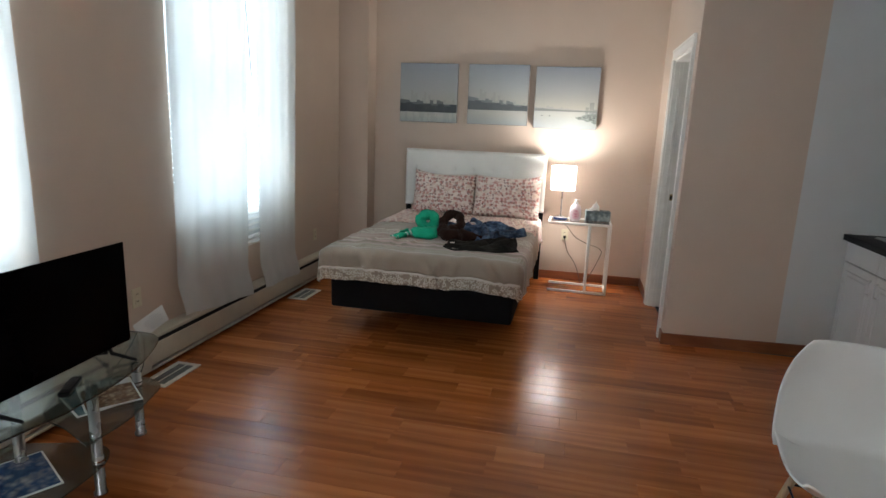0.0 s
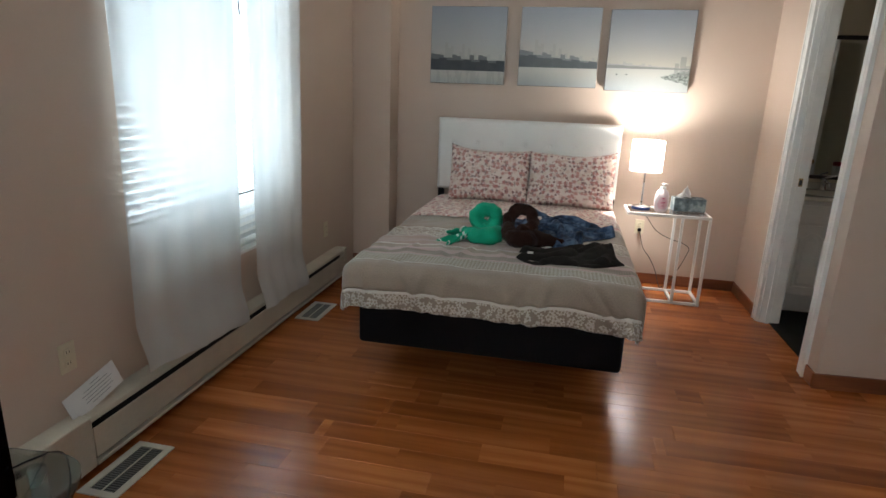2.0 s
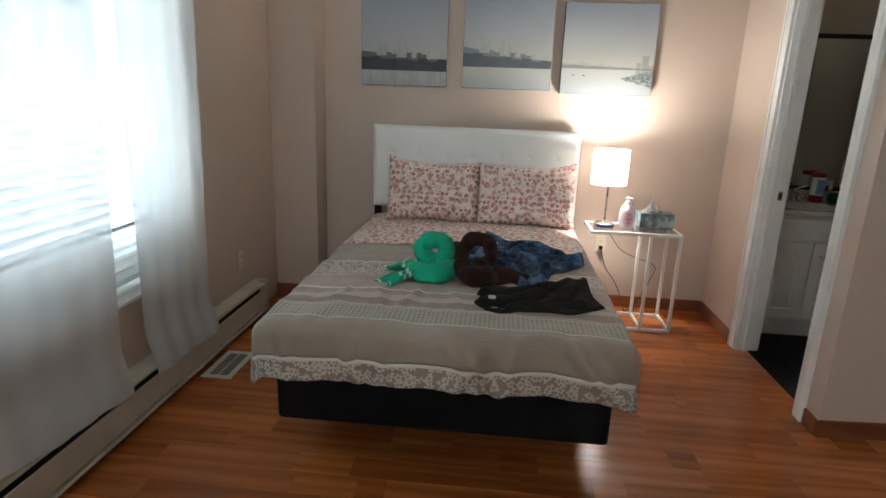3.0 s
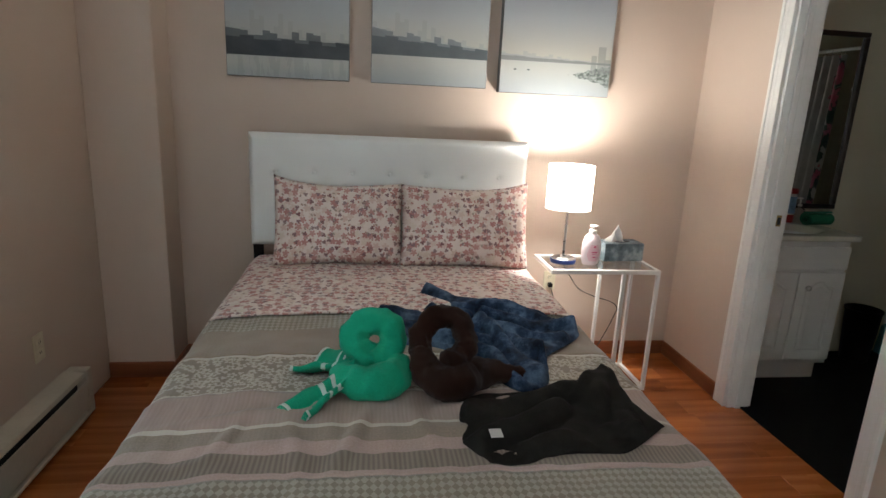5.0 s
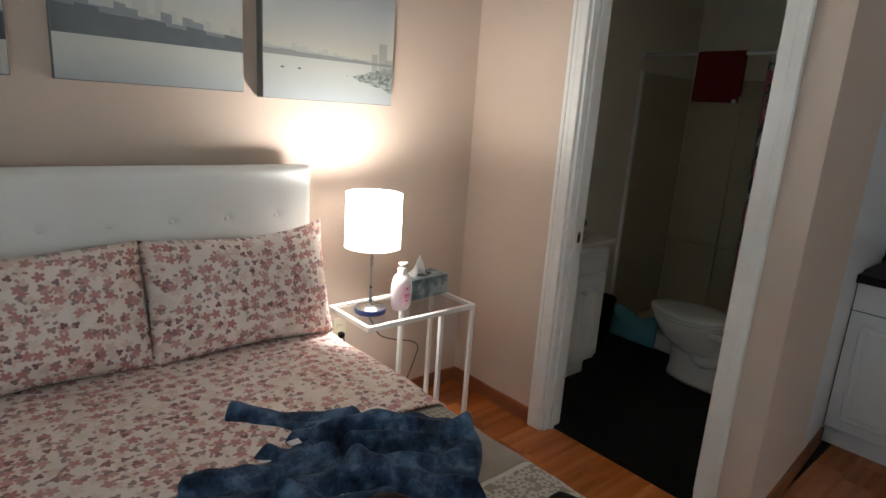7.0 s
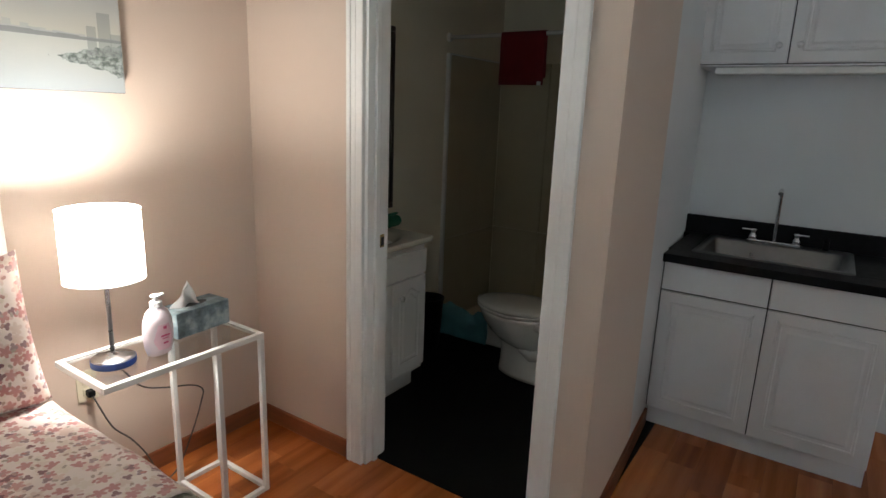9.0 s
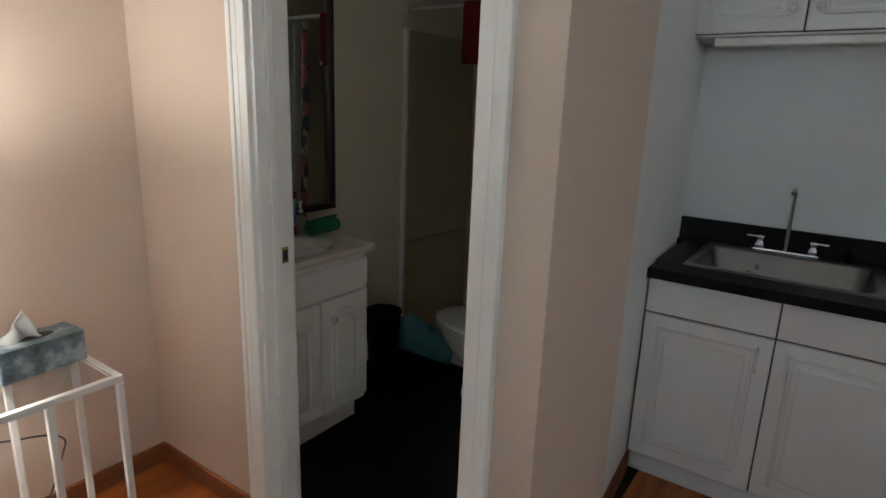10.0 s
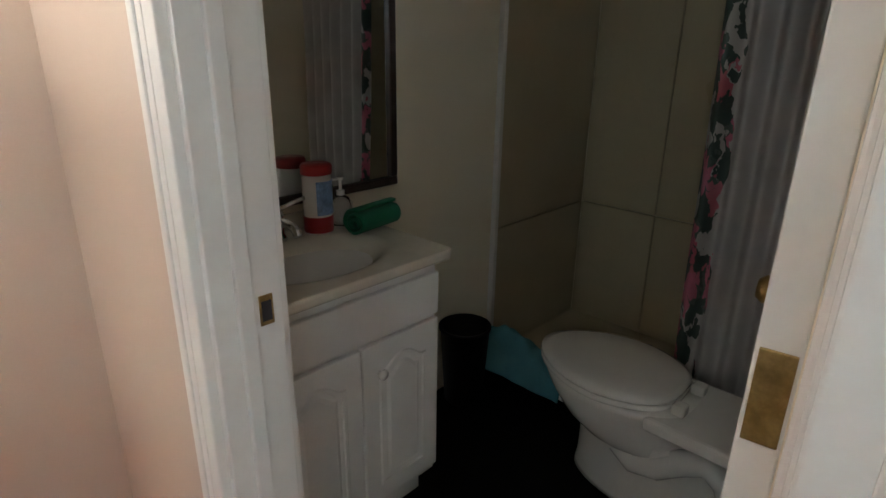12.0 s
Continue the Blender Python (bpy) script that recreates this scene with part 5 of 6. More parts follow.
def shell_at(u, v):
    """Seat (v 0 to 0.5) bending into the back (0.5 to 1)."""
    a = (u - 0.5) * 2
    w = 0.235 - 0.02 * v
    corner = (abs(2 * v - 1)) ** 6
    w *= 1 - (0.22 if v < 0.5 else 0.42) * (corner if v < 0.5 else abs(2 * v - 1) ** 4)
    if v < 0.5:
        f = v / 0.5
        y, z = -0.24 + 0.40 * f, 0.435 - 0.02 * math.sin(f * math.pi) + (0.015 if f < 0.1 else 0)
        z += 0.012 * (1 - f)
    else:
        f = (v - 0.5) / 0.5
        bend = min(1, f / 0.3)
        y = 0.16 + 0.075 * math.sin(bend * math.pi / 2) + 0.06 * max(0, f - 0.3)
        z = 0.435 + 0.06 * bend * bend + 0.385 * max(0, f - 0.15)
    rise = (0.06 if v < 0.5 else 0.05) * abs(a) ** 3.2 * (1 - 0.35 * abs(v - 0.45) * 2)
    if v < 0.5:
        z += rise
    else:
        y -= rise * 1.0
        z += rise * 0.4 * (1 - min(1, (v - 0.5) / 0.3))
    return (a * w, y, z)


ob = part("seat_shell", sheet_mesh(36, 48, shell_at), SHELL, chair, "white moulded seat shell", True)
ob.modifiers.new("thick", "SOLIDIFY").thickness = 0.008
for x in (-1, 1):
    for y in (-1, 1):
        part("leg", tube([(x * 0.13, y * 0.10, 0.405), (x * 0.215, y * 0.20, 0.0)], [0.015, 0.010], 12), BEECH, chair, "tapered beech leg", True)
    part("strut", tube([(x * 0.155, -0.135, 0.30), (x * 0.155, 0.135, 0.30)], 0.004, 8), BLACK, chair)
    part("strut", tube([(-0.155, x * 0.135, 0.30), (0.155, x * 0.135, 0.30)], 0.004, 8), BLACK, chair)
part("mount", box(-0.14, 0.14, -0.12, 0.12, 0.392, 0.408, 0.004), BLACK, chair)


# ---- kitchenette ----
COUNTER = surface("black_laminate_counter", (0.006, 0.0055, 0.0065), 0.5, big=30, small=260, vary=0.4, bump=0.06, spec=0.16)
CZ = 0.91


def raised_door(w, h, arched=False):
    """A slab with a routed frame and a raised field, standing in x-z, front at -y."""
    bm = bmesh.new()
    box(0, w, -0.018, 0.0, 0, h, 0.004, 2, bm)
    m = 0.055
    inner = [(m, m), (w - m, m)]
    top = []
    n = 14
    for i in range(n + 1):
        u = 1 - i / n
        x = m + (w - 2 * m) * u
        z = h - m - (0.035 * (1 - math.sin(math.pi * min(1, max(0, (u - 0.12) / 0.76)))) if arched else 0)
        top.append((x, z))
    pts = inner + top

    def ring(inset, depth):
        cx, cz = w / 2, h / 2
        out = []
        for x, z in pts:
            fx = (x - cx) * (1 - 2 * inset / (w - 2 * m))
            fz = (z - cz) * (1 - 2 * inset / (h - 2 * m))
            out.append(bm.verts.new((cx + fx, depth, cz + fz)))
        return out

    rs = [ring(-0.004, -0.0182), ring(0.0, -0.0225), ring(0.008, -0.0225), ring(0.012, -0.0165), ring(0.020, -0.0165), ring(0.034, -0.0225)]
    for a, b in zip(rs, rs[1:]):
        for i in range(len(a)):
            j = (i + 1) % len(a)
            bm.faces.new((a[i], a[j], b[j], b[i]))
    bm.faces.new(rs[-1])
    return bm


def place(bm, m):
    bmesh.ops.transform(bm, matrix=m, verts=bm.verts)
    return bm


FRONT = 2.825
sink_cab = thing("base_cabinet", "white kitchen base cabinet with two raised-panel doors", "cabinet")
CY = 3.935
part("body", box(FRONT + 0.021, 3.498, CY, 4.858, 0.095, 0.735, 0.002), CABINET, sink_cab)
# Near-black sheet behind the fronts paints the shade of the narrow gaps.
part("gap_shade_sheet", box(FRONT + 0.0198, FRONT + 0.0208, CY + 0.004, 4.861, 0.10, 0.868), DARK, sink_cab, "dark sheet painting the shade in the gaps behind the doors")
part("apron", box(FRONT + 0.021, FRONT + 0.04, CY, 4.858, 0.7355, CZ - 0.042, 0.002), CABINET, sink_cab)
part("side", box(FRONT + 0.0405, 3.498, CY, CY + 0.018, 0.7355, CZ - 0.042, 0.002), CABINET, sink_cab)
part("toe_kick", box(FRONT + 0.045, 3.49, CY + 0.002, 4.856, 0.0, 0.0945), CABINET, sink_cab)
for y1, y0 in ((4.855, 4.4025), (4.3975, CY + 0.004)):
    d = part("door", place(raised_door(y1 - y0, 0.618), pose(FRONT + 0.0195, y1, 0.104, 0, 0, -90)), CABINET, sink_cab)
    hy = y0 + 0.045 if y1 > 4.5 else y1 - 0.045
    bm = tube(smooth_path([(FRONT - 0.002, hy, 0.59), (FRONT - 0.022, hy, 0.60), (FRONT - 0.022, hy, 0.67), (FRONT - 0.002, hy, 0.68)], 4), 0.005, 8)
    part("handle", bm, CABINET, d, "white bar handle", True)
    part("drawer_front", box(FRONT, FRONT + 0.0195, y0, y1, 0.729, 0.866, 0.004), CABINET, sink_cab)

top = thing("worktop", "black laminate worktop with backsplash around the sink", "worktop")
SX0, SX1, SY0, SY1 = 2.928, 3.458, 4.105, 4.765
for a in ((FRONT - 0.03, SX0 + 0.02, 3.90, 4.859), (SX1 - 0.02, 3.498, 3.90, 4.905), (SX0 + 0.02, SX1 - 0.02, 3.90, SY0 + 0.02), (SX0 + 0.02, SX1 - 0.02, SY1 - 0.02, 4.87)):
    part("slab", box(*a, CZ - 0.04, CZ, 0.0015), COUNTER, top)
part("backsplash", box(3.478, 3.499, 3.90, 4.905, CZ, CZ + 0.10, 0.003), COUNTER, top)

sink = thing("kitchen_sink", "stainless steel drop-in kitchen sink", "sink")


def basin(x0, x1, y0, y1, z, depth, rim, deck=0.0):
    """A rounded-corner bowl: outer rim, lip, walls and floor in one skin."""
    bm = bmesh.new()

    def loop(ins, dz, r):
        out = []
        xb = x1 - (deck if ins >= rim else 0.0)
        for cx, cy, a0 in ((xb - ins - r, y1 - ins - r, 0), (x0 + ins + r, y1 - ins - r, 90), (x0 + ins + r, y0 + ins + r, 180), (xb - ins - r, y0 + ins + r, 270)):
            for i in range(7):
                a = radians(a0 + i * 15)
                out.append(bm.verts.new((cx + r * math.cos(a), cy + r * math.sin(a), z + dz)))
        return out

    ls = [loop(0, 0.001, 0.03), loop(0.004, 0.006, 0.03), loop(rim, 0.005, 0.05), loop(rim + 0.006, -0.002, 0.05), loop(rim + 0.022, -depth + 0.03, 0.05), loop(rim + 0.045, -depth + 0.004, 0.04), loop(rim + 0.09, -depth, 0.03)]
    for a, b in zip(ls, ls[1:]):
        for i in range(len(a)):
            j = (i + 1) % len(a)
            bm.faces.new((a[i], a[j], b[j], b[i]))
    bm.faces.new(ls[-1])
    return bm


SINK_STEEL = surface("sink_steel", (0.24, 0.24, 0.24), 0.3, 1.0, big=6, small=220, vary=0.12, bump=0.02)
part("bowl", basin(SX0, SX1, SY0, SY1, CZ, 0.16, 0.035, 0.05), SINK_STEEL, sink, "", True)
part("drain", lathe([(0.04, 0), (0.04, 0.003), (0.028, 0.001), (0.0, 0.0005)], 20, (3.17, 4.45, CZ - 0.1595)), CHROME, sink)

tap = thing("kitchen_faucet", "chrome two-handle kitchen faucet with a tall spout", "faucet", (3.425, 4.455, CZ + 0.005))
part("deck_plate", box(-0.025, 0.025, -0.125, 0.125, 0, 0.014, 0.006, 3), CHROME, tap)
part("spout", tube(smooth_path([(0, 0, 0.012), (0, 0, 0.10), (-0.008, 0.0, 0.20), (-0.022, 0.0, 0.272), (-0.045, 0.0, 0.285), (-0.065, 0.0, 0.278)], 6), 0.0095, 14), CHROME, tap, "", True)
part("spout_tip", tube([(-0.062, 0, 0.28), (-0.078, 0, 0.268)], 0.0125, 14), CHROME, tap)
for y in (-0.10, 0.10):
    h = part("handle_base", lathe([(0.021, 0.013), (0.021, 0.03), (0.014, 0.038), (0.013, 0.052), (0.017, 0.056), (0.017, 0.064), (0.0, 0.067)], 18, (0, y, 0)), CHROME, tap, "", True)
    part("lever", box(-0.012, 0.012, y - 0.055 if y < 0 else y - 0.012, y + 0.012 if y < 0 else y + 0.055, 0.056, 0.065, 0.004), CHROME, h)
spray = thing("sink_sprayer", "black hand sprayer beside the faucet", "sprayer", (3.43, 4.225, CZ))
part("head", tube(smooth_path([(0, 0, 0.0), (0, 0, 0.03), (-0.01, 0, 0.055), (-0.035, 0, 0.062)], 4), 0.014, 12), BLACK, spray, "", True)

upper = thing("wall_cabinet", "white wall cabinet with two raised-panel doors", "cabinet")
part("body", box(3.19, 3.4985, 3.99, 4.900, 1.787, 2.55, 0.002), CABINET, upper)
# Painted gap shade again, behind the wall cabinet doors.
part("gap_shade_sheet", box(3.1897, 3.1905, 3.994, 4.902, 1.795, 2.545), DARK, upper, "dark sheet painting the shade in the gaps behind the doors")
for y1, y0 in ((4.897, 4.513), (4.508, 3.993)):
    d = part("door", place(raised_door(y1 - y0, 0.735), pose(3.1895, y1, 1.798, 0, 0, -90)), CABINET, upper)
    hy = y0 + 0.04 if y1 > 4.6 else y1 - 0.04
    bm = lathe([(0.006, 0), (0.006, 0.012), (0.015, 0.018), (0.015, 0.024), (0.0, 0.028)], 16)
    part("knob", place(bm, pose(3.168, hy, 1.875, 0, -90, 0)), CABINET, d, "round white knob", True)
under = thing("under_cabinet_light", "slim white light bar under the wall cabinet, off", "light")
part("bar", box(3.22, 3.30, 4.08, 4.82, 1.755, 1.7865, 0.006), TRIM_WHITE, under)

# ---- bathroom ----
PORCELAIN = surface("white_porcelain", (0.85, 0.84, 0.79), 0.12, big=3, small=60, vary=0.03, bump=0.0, coat=0.5)
MARBLE = surface("cultured_marble", (0.78, 0.73, 0.62), 0.22, big=7, small=40, vary=0.07, bump=0.02, coat=0.4)
SURROUND = surface("shower_panel", (0.52, 0.44, 0.29), 0.3, big=2, small=50, vary=0.05, bump=0.03)
RED_PLASTIC = surface("red_plastic", (0.35, 0.015, 0.02), 0.35, vary=0.06, bump=0)
BLUE_LABEL = surface("blue_label", (0.22, 0.36, 0.58), 0.4, big=30, small=120, vary=0.35, bump=0)
DARK_FRAME = surface("dark_wood_frame", (0.030, 0.014, 0.010), 0.4, big=8, small=90, vary=0.3, bump=0.1)

VX0, VX1, VF, VZ = 1.885, 2.462, 5.985, 0.874
vanity = thing("bathroom_vanity", "white vanity cabinet with arched doors and cream basin top", "vanity")
part("body", box(VX0, VX1 - 0.012, VF + 0.019, 6.424, 0.125, VZ - 0.03, 0.002), VANITY_WHITE, vanity)
part("toe_kick", box(VX0 + 0.002, VX1 - 0.014, VF + 0.085, 6.42, 0.004, 0.1245), VANITY_WHITE, vanity)
part("drawer_front", box(VX0 + 0.005, VX1 - 0.016, VF, VF + 0.0185, 0.685, 0.812, 0.004), VANITY_WHITE, vanity)
mid = 2.165
for x0, x1 in ((VX0 + 0.005, mid - 0.003), (mid + 0.003, VX1 - 0.016)):
    d = part("door", place(raised_door(x1 - x0, 0.515, True), pose(x0, VF + 0.0185, 0.155)), VANITY_WHITE, vanity)
    if x0 > 2:
        bm = lathe([(0.006, 0), (0.006, 0.010), (0.015, 0.015), (0.015, 0.022), (0.0, 0.027)], 16)
        part("knob", place(bm, pose(x0 + 0.05, VF - 0.003, 0.585, 90, 0, 0)), PORCELAIN, d, "white porcelain knob", True)


def vanity_top(u, v):
    x, y = VX0 - 0.015 + (VX1 + 0.015 - VX0 + 0.015) * u, VF - 0.02 + (6.424 - VF + 0.02) * v
    d = math.hypot((x - 2.165) / 0.205, (y - 6.175) / 0.145)
    z = VZ + 0.004
    if d < 1.12:
        k = max(0.0, min(1.0, (1.12 - d) / 0.6))
        z -= 0.075 * (k * k * (3 - 2 * k))
    return (x, y, z)


marble = part("basin_top", sheet_mesh(56, 46, vanity_top), MARBLE, vanity, "cream moulded basin top", True)
part("top_edge", box(VX0 - 0.015, VX1 + 0.015, VF - 0.022, VF + 0.01, VZ - 0.028, VZ + 0.0035, 0.010, 3), MARBLE, marble)
part("top_edge", box(VX1 - 0.01, VX1 + 0.017, VF + 0.0105, 6.424, VZ - 0.028, VZ + 0.0035, 0.008, 3), MARBLE, marble)
part("back_ledge", box(VX0 - 0.013, VX1 + 0.015, 6.405, 6.4245, VZ + 0.0045, VZ + 0.055, 0.006), MARBLE, marble)

basin_tap = thing("basin_faucet", "chrome single-lever basin faucet", "faucet", (2.165, 6.355, VZ + 0.005))
part("body", lathe([(0.028, 0), (0.027, 0.01), (0.021, 0.02), (0.020, 0.065), (0.024, 0.072), (0.018, 0.085), (0.0, 0.09)], 20), CHROME, basin_tap, "", True)
part("spout", tube(smooth_path([(0, 0, 0.045), (0, -0.05, 0.062), (0, -0.095, 0.055), (0, -0.11, 0.035)], 5), 0.013, 12), CHROME, basin_tap, "", True)
part("lever", tube(smooth_path([(0, 0, 0.085), (0.02, -0.02, 0.10), (0.075, -0.035, 0.118)], 5), 0.006, 10), CHROME, basin_tap, "", True)

wipes = thing("wipes_canister", "red and white wipes canister on the vanity", "canister", (2.300, 6.345, VZ + 0.005), 20)
part("body", lathe([(0.042, 0), (0.043, 0.004), (0.043, 0.175)], 28), PORCELAIN, wipes, "", True)
part("red_band", lathe([(0.0434, 0.004), (0.0437, 0.006), (0.0437, 0.05), (0.0434, 0.052)], 28), RED_PLASTIC, wipes, "red lower band")
part("lid", lathe([(0.045, 0.1752), (0.046, 0.178), (0.046, 0.198), (0.042, 0.204), (0.0, 0.205)], 28), RED_PLASTIC, wipes, "red lid", True)
bm = sheet_mesh(16, 3, lambda u, v: (0.0442 * math.sin((u - 0.5) * 2.0), -0.0442 * math.cos((u - 0.5) * 2.0), 0.058 + 0.10 * v))
part("front_label", bm, BLUE_LABEL, wipes, "pale blue label", True)

SOAP = glass("soap_plastic", (0.85, 0.85, 0.85), 0.1)
soap = thing("soap_dispenser", "clear soap pump bottle on the vanity", "soap dispenser", (2.388, 6.352, VZ + 0.005), 0)
part("bottle", lathe([(0.030, 0), (0.032, 0.004), (0.033, 0.06), (0.026, 0.085), (0.012, 0.095)], 24), SOAP, soap, "", True)
bm = lathe([(0.013, 0.095), (0.013, 0.11), (0.005, 0.112), (0.005, 0.14), (0.011, 0.142), (0.011, 0.15), (0.0, 0.151)], 16)
box(-0.028, 0.0, -0.005, 0.005, 0.142, 0.149, 0.002, 1, bm)
part("pump", bm, PORCELAIN, soap, "white pump")

roll = thing("rolled_towel", "dark green hand towel rolled up on the vanity", "towel", (2.418, 6.232, VZ + 0.004), 8)
bm = bmesh.new()
pts = []
for i in range(64):
    a = i / 63 * 4.6 * math.pi
    r = 0.012 + 0.036 * i / 63
    pts.append((r * math.cos(a), r * math.sin(a) * 0.9))
rows = []
for xi in range(21):
    x = -0.085 + 0.17 * xi / 20
    rows.append([bm.verts.new((x + 0.004 * noise.noise(Vector((i * 0.2, xi * 0.3, 2))), p[0], 0.046 + p[1])) for i, p in enumerate(pts)])
for a, b in zip(rows, rows[1:]):
    for i in range(len(pts) - 1):
        bm.faces.new((a[i], a[i + 1], b[i + 1], b[i]))
ob = part("towel", bm, GREEN_DARK, roll, smooth=True)
ob.modifiers.new("thick", "SOLIDIFY").thickness = 0.008

MIRROR = bpy.data.materials.new("mirror_glass")
MIRROR.use_nodes = True
mb = MIRROR.node_tree.nodes["Principled BSDF"]
mb.inputs["Base Color"].default_value = (0.86, 0.88, 0.87, 1)
mb.inputs["Metallic"].default_value = 1.0
mb.inputs["Roughness"].default_value = 0.015
mirror = thing("wall_mirror", "framed wall mirror with dark wooden frame above the vanity", "mirror")
MX0, MX1, MZ0, MZ1 = 1.99, 2.665, 0.955, 1.975
for a in ((MX0, MX1, MZ0, MZ0 + 0.028), (MX0, MX1, MZ1 - 0.028, MZ1), (MX0, MX0 + 0.028, MZ0 + 0.0285, MZ1 - 0.0285), (MX1 - 0.028, MX1, MZ0 + 0.0285, MZ1 - 0.0285)):
    part("frame", box(a[0], a[1], 6.398, 6.4245, a[2], a[3], 0.005), DARK_FRAME, mirror)
part("glass", box(MX0 + 0.0285, MX1 - 0.0285, 6.412, 6.4165, MZ0 + 0.0285, MZ1 - 0.0285), MIRROR, mirror, "mirror glass")

# toilet
wc = thing("toilet", "white porcelain toilet with closed lid", "toilet", (2.970, 5.03, 0.004))


def oval(rx, yc, front, back, n=36):
    """An egg outline: longer towards the front (+y)."""
    out = []
    for i in range(n):
        a = 2 * math.pi * i / n
        s = math.sin(a)
        c = math.cos(a)
        if s < 0:  # squared-off rear
            c = math.copysign(abs(c) ** 0.6, c) * (1 + 0.14 * s)
        out.append((rx * c * (1 - 0.10 * max(0, s) ** 2), yc + (front if s > 0 else back) * s))
    return out


def stack(levels, n=36):
    bm = bmesh.new()
    rings = [[bm.verts.new((x, y, z)) for x, y in oval(rx, yc, fr, bk, n)] for rx, yc, fr, bk, z in levels]
    for a, b in zip(rings, rings[1:]):
        for i in range(n):
            bm.faces.new((a[i], a[(i + 1) % n], b[(i + 1) % n], b[i]))
    bm.faces.new(list(reversed(rings[0])))
    bm.faces.new(rings[-1])
    return bm


part("bowl", stack([(0.05, 0.52, 0.08, 0.10, 0.165), (0.095, 0.54, 0.14, 0.15, 0.18), (0.135, 0.57, 0.19, 0.19, 0.215), (0.162, 0.59, 0.23, 0.21, 0.26), (0.182, 0.605, 0.262, 0.23, 0.32), (0.192, 0.61, 0.28, 0.24, 0.365), (0.193, 0.61, 0.281, 0.24, 0.380), (0.188, 0.61, 0.274, 0.235, 0.388)]), PORCELAIN, wc, "", True)
part("pedestal", stack([(0.115, 0.51, 0.24, 0.32, 0.0), (0.114, 0.51, 0.238, 0.315, 0.02), (0.108, 0.51, 0.232, 0.30, 0.06), (0.104, 0.515, 0.226, 0.28, 0.14), (0.112, 0.525, 0.222, 0.27, 0.21), (0.128, 0.54, 0.215, 0.27, 0.26)]), PORCELAIN, wc, "", True)
part("rear_deck", box(-0.165, 0.165, 0.17, 0.47, 0.340, 0.386, 0.016, 3), PORCELAIN, wc)
for x in (-0.078, 0.078):
    part("trapway", tube([(x, 0.56, 0.20), (x * 1.12, 0.50, 0.165), (x * 1.15, 0.43, 0.185), (x * 1.12, 0.36, 0.24), (x * 1.1, 0.29, 0.275), (x * 1.1, 0.23, 0.24), (x * 1.05, 0.20, 0.15), (x, 0.20, 0.03)], 0.040, 16), PORCELAIN, wc, "", True)
part("seat", stack([(0.192, 0.62, 0.285, 0.20, 0.389), (0.197, 0.62, 0.292, 0.205, 0.394), (0.197, 0.62, 0.292, 0.205, 0.405), (0.193, 0.62, 0.288, 0.20, 0.409)]), PORCELAIN, wc, "", True)
part("lid", stack([(0.194, 0.62, 0.288, 0.20, 0.411), (0.198, 0.62, 0.293, 0.205, 0.416), (0.197, 0.62, 0.291, 0.205, 0.428), (0.172, 0.62, 0.26, 0.19, 0.437), (0.10, 0.62, 0.16, 0.12, 0.441)]), PORCELAIN, wc, "", True)
for x in (-0.075, 0.075):
    part("hinge", box(x - 0.022, x + 0.022, 0.375, 0.415, 0.389, 0.423, 0.007, 3), PORCELAIN, wc)
tank = part("tank", box(-0.215, 0.215, 0.0, 0.19, 0.386, 0.735, 0.025, 4), PORCELAIN, wc)
part("tank_lid", box(-0.225, 0.225, -0.005, 0.20, 0.736, 0.768, 0.012, 3), PORCELAIN, tank)
part("flush_lever", tube([(-0.16, 0.192, 0.68), (-0.16, 0.212, 0.68), (-0.09, 0.214, 0.672)], 0.006, 8), CHROME, tank, "chrome flush lever")
part("base_cap", lathe([(0.016, 0), (0.015, 0.01), (0.0, 0.016)], 12, (-0.105, 0.42, 0.03)), PORCELAIN, wc)

# shower
shower = thing("shower_stall", "beige shower stall with moulded wall panels and low curb", "shower")
part("base", box(3.30, 3.955, 5.01, 6.42, 0.004, 0.05, 0.008), SURROUND, shower)
part("curb", box(3.20, 3.299, 5.01, 6.42, 0.004, 0.12, 0.015, 3), PORCELAIN, shower, "white curb")
for z0, z1 in ((0.051, 0.66), (0.666, 1.88)):
    part("side_panel", box(3.24, 3.93, 6.408, 6.4245, z0, z1, 0.003), SURROUND, shower)
    for y0, y1 in ((5.02, 6.015), (6.02, 6.407)):
        part("end_panel", box(3.936, 3.9585, y0, y1, z0, z1, 0.003), SURROUND, shower)
part("edge_trim", box(3.215, 3.2395, 6.398, 6.4245, 0.125, 1.89, 0.004), PORCELAIN, shower)
part("top_trim", box(3.24, 3.955, 6.404, 6.4245, 1.881, 1.892, 0.003), PORCELAIN, shower)

rod = thing("shower_rod", "white shower curtain rod across the stall", "curtain rod")
part("bar", tube([(3.235, 5.002, 1.985), (3.235, 6.42, 1.985)], 0.012, 14), PORCELAIN, rod, "", True)
for y in (5.008, 6.414):
    part("flange", place(lathe([(0.028, -0.008), (0.028, 0.004), (0.014, 0.008)], 18), pose(3.235, y, 1.985, 90, 0, 0)), PORCELAIN, rod)

red = thing("bath_towel", "dark red towel folded over the shower rod", "towel", (0, 0, 0))


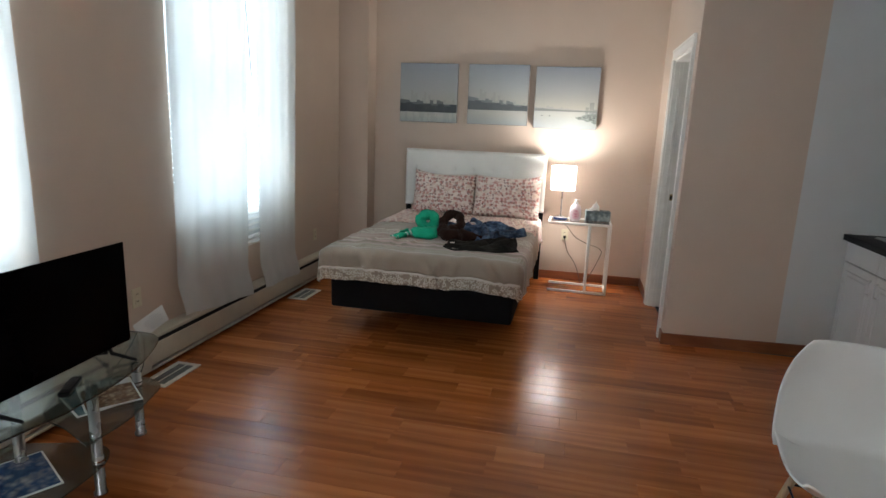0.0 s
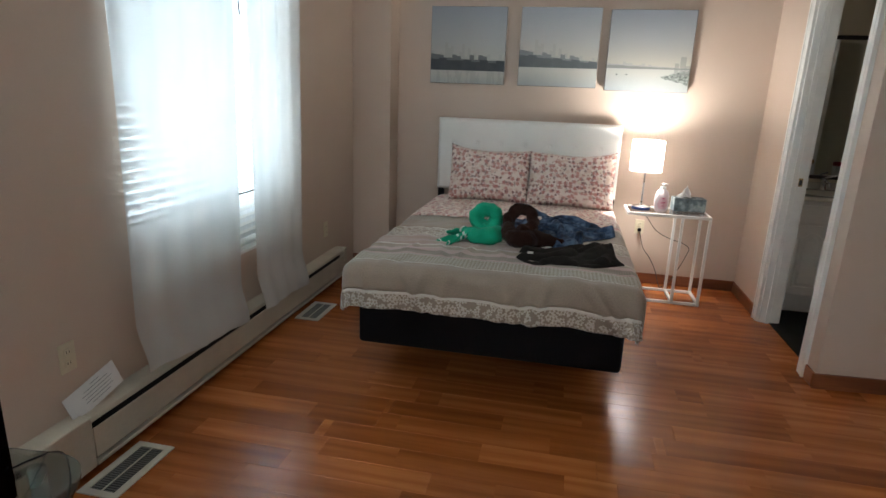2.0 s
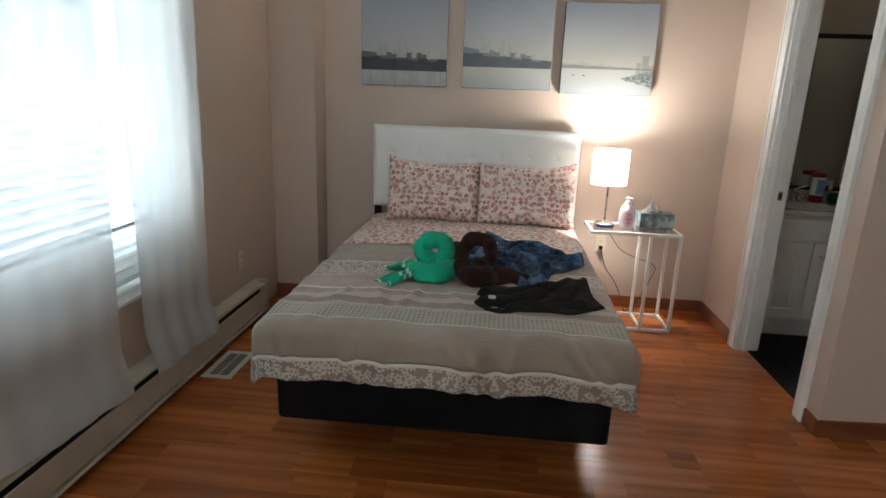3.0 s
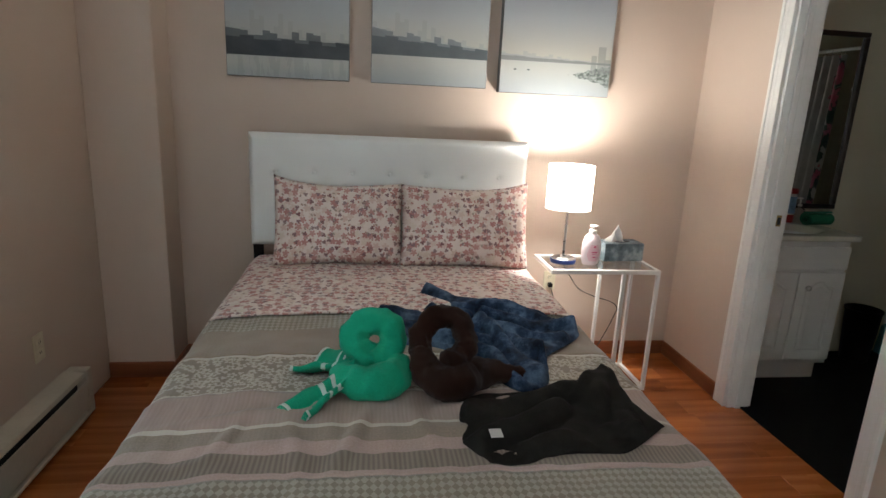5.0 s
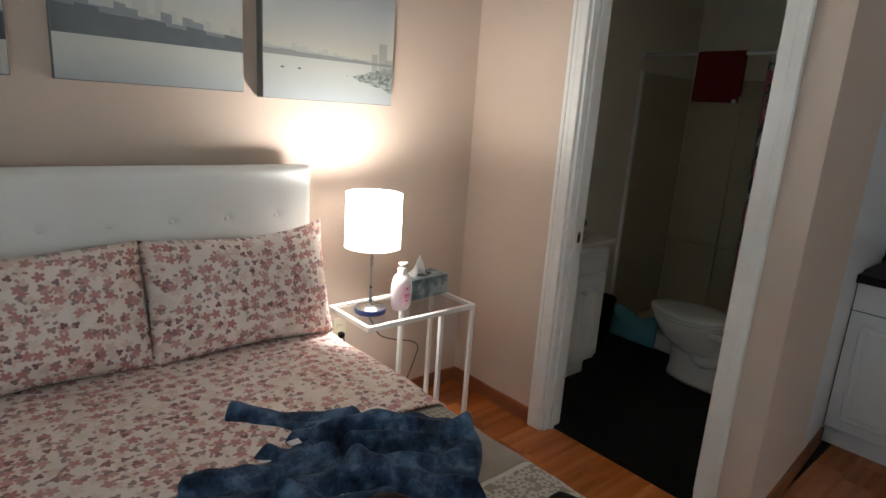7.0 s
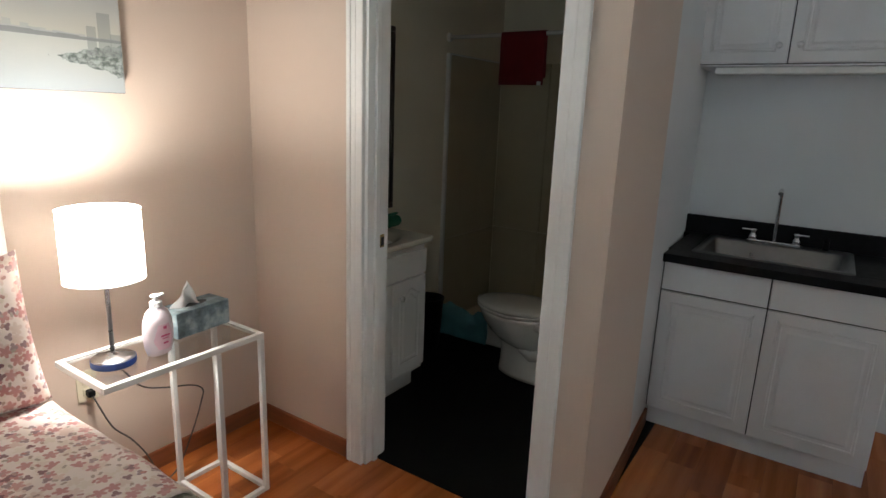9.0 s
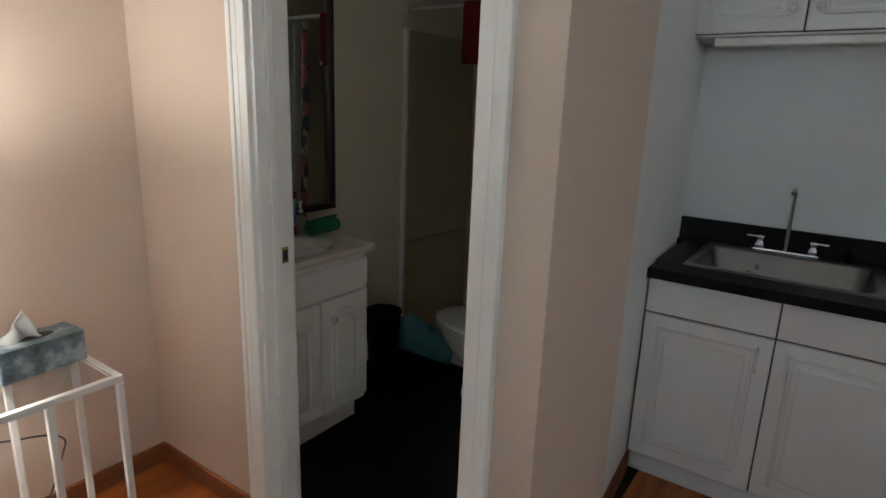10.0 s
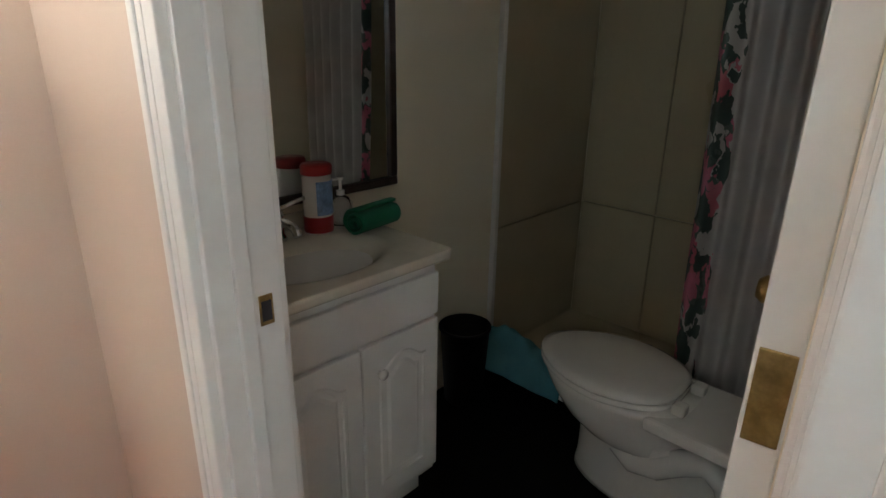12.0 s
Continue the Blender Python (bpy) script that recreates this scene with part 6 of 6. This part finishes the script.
def red_at(u, v):
    y = 5.745 + 0.29 * u
    s = (v - 0.5) * 2
    r = 0.017
    a = max(-math.pi / 2, min(math.pi / 2, s * 6))
    drop = max(0, abs(s) - math.pi / 12) / (1 - math.pi / 12)
    x = 3.235 + r * math.sin(a) + 0.004 * noise.noise(Vector((u * 5, s * 3, 1)))
    return (x, y + 0.003 * noise.noise(Vector((u * 3, s * 4, 6))), 1.985 + r * math.cos(a) - drop * (0.29 if s < 0 else 0.25))


ob = part("towel", sheet_mesh(24, 40, red_at), RED_TERRY, red, smooth=True)
ob.modifiers.new("thick", "SOLIDIFY").thickness = 0.008
part("tag", box(3.2045, 3.2065, 5.75, 5.775, 1.693, 1.715), PAPER, red, "small white tag")


def rose_cloth():
    m, t, b = nodes_of("rose_shower_cloth")
    uv = coords(t, "UV")
    wob = noise_of(t, uv, 5.0, 4)
    col = ramp(t, wob, [(0.3, (0.40, 0.39, 0.37)), (0.7, (0.52, 0.51, 0.49))])
    sp = t.nodes.new("ShaderNodeSeparateXYZ")
    t.links.new(uv, sp.inputs[0])
    jig = node(t, "ShaderNodeTexNoise", Scale=14.0, Detail=3.0)
    t.links.new(uv, jig.inputs["Vector"])
    shake = t.nodes.new("ShaderNodeVectorMath")
    shake.operation = "MULTIPLY_ADD"
    t.links.new(jig.outputs["Color"], shake.inputs[0])
    shake.inputs[1].default_value = (0.16, 0.16, 0.0)
    t.links.new(uv, shake.inputs[2])
    soft_uv = shake.outputs[0]
    edge = calc(t, "GREATER_THAN", calc(t, "MULTIPLY_ADD", wob, 0.5, sp.outputs[0]), 1.56)
    for scale, seed, petals, size, keep, a, c in ((6.5, 5.4, 3.0, 0.62, 0.95, (0.015, 0.03, 0.03), (0.06, 0.10, 0.08)), (5.2, 0.4, 4.0, 0.52, 0.85, (0.03, 0.05, 0.05), (0.12, 0.16, 0.14)), (5.2, 0.4, 7.0, 0.42, 0.85, (0.42, 0.05, 0.11), (0.62, 0.24, 0.32)), (5.2, 0.9, 5.0, 0.30, 0.6, (0.35, 0.03, 0.06), (0.62, 0.25, 0.30)), (8.0, 3.9, 2.0, 0.40, 0.5, (0.015, 0.025, 0.025), (0.07, 0.11, 0.09))):
        mask, rnd = flower_layer(t, soft_uv, scale, seed, petals, size, keep)
        mask = calc(t, "MULTIPLY", mask, edge)
        col = blend(t, mask, col, blend(t, calc(t, "MULTIPLY_ADD", wob, 1.6, -0.3, clamp=True), a, c))
    t.links.new(col, b.inputs["Base Color"])
    b.inputs["Roughness"].default_value = 0.6
    return m


sc = thing("shower_curtain", "white shower curtain with large pink roses, drawn aside", "shower curtain")


def bath_curtain(u, v):
    y = 5.04 + (0.53 + 0.05 * v) * u
    amp = 0.028 * (0.6 + 0.4 * v)
    return (3.235 + amp * math.sin(u * 44 + 0.7 * math.sin(v * 3)) + 0.01 * noise.noise(Vector((u * 3, v * 4, 5))) - 0.035 * (1 - v), y, 0.13 + 1.82 * v)


ob = part("cloth", sheet_mesh(150, 40, bath_curtain, uv=lambda u, v: (u * 1.5, v * 1.82)), rose_cloth(), sc, smooth=True)
for i in range(8):
    y = 5.05 + i * 0.075
    ring = [(3.235 + 0.02 * math.cos(a), y, 1.975 + 0.026 * math.sin(a)) for a in [2 * math.pi * k / 14 for k in range(14)]]
    part("ring", tube(ring, 0.002, 6, None, True), CHROME, sc)

mat = thing("bath_mat", "turquoise towelling mat slung over the shower curb", "bath mat")


def mat_at(u, v):
    """From the bathroom floor up over the curb, bunched on top."""
    y = 6.00 + 0.40 * u
    path = smooth_path([(3.172, 0, 0.012), (3.182, 0, 0.06), (3.19, 0, 0.135), (3.24, 0, 0.165), (3.31, 0, 0.14), (3.36, 0, 0.075), (3.42, 0, 0.062)], 8)
    f = v * (len(path) - 1)
    i = min(int(f), len(path) - 2)
    p = path[i].lerp(path[i + 1], f - i)
    lump = 0.5 + 0.5 * math.sin(u * 8 + v * 3)
    n = noise.noise(Vector((u * 5, v * 5, 3)))
    rise = math.sin(min(1, v * 1.3) * math.pi) if v < 0.77 else 0
    return (p.x + 0.012 * n, y + 0.012 * noise.noise(Vector((u * 4, v * 4, 9))), p.z + max(0, 0.05 * lump * rise * (0.6 + u) + 0.06 * n * rise))


ob = part("cloth", sheet_mesh(48, 44, mat_at), TEAL_TERRY, mat, smooth=True)
ob.modifiers.new("thick", "SOLIDIFY").thickness = 0.01

can = thing("waste_bin", "round black waste bin beside the vanity", "waste bin", (2.945, 6.315, 0.004))
bm = lathe([(0.075, 0), (0.08, 0.004), (0.10, 0.325), (0.106, 0.327), (0.106, 0.338), (0.097, 0.338), (0.076, 0.012), (0.0, 0.011)], 32)
part("bin", bm, BLACK, can, "", True)


# ---- laminate floor, board by board ----
floor = structure("floor", box(-1.73, 3.62, -1.84, 6.56, -0.06, -0.012), DARK, "glossy orange-brown oak laminate floor", "floor")
BOARD_W, BOARD_L = 0.128, 1.22
rng = random.Random(5)


def board_mesh(length):
    bm = box(0, length - 0.0005, 0, BOARD_W - 0.0005, -0.012, 0.0, 0.0006, 1)
    return mesh_of("plank", bm, LAMINATE)


full_board = board_mesh(BOARD_L)
row, y = 0, -1.72
while y < 6.44:
    x = -1.49 - rng.random() * BOARD_L
    while x < 3.50:
        x0, x1 = max(x, -1.49), min(x + BOARD_L, 3.50)
        if y > 4.80:
            x1 = min(x1, 1.77)
        if x1 - x0 > 0.02:
            me = full_board if x1 - x0 > BOARD_L - 1e-4 else board_mesh(x1 - x0)
            again("plank", me, floor, pose(x0, y, 0))
        x += BOARD_L
    y += BOARD_W
    row += 1
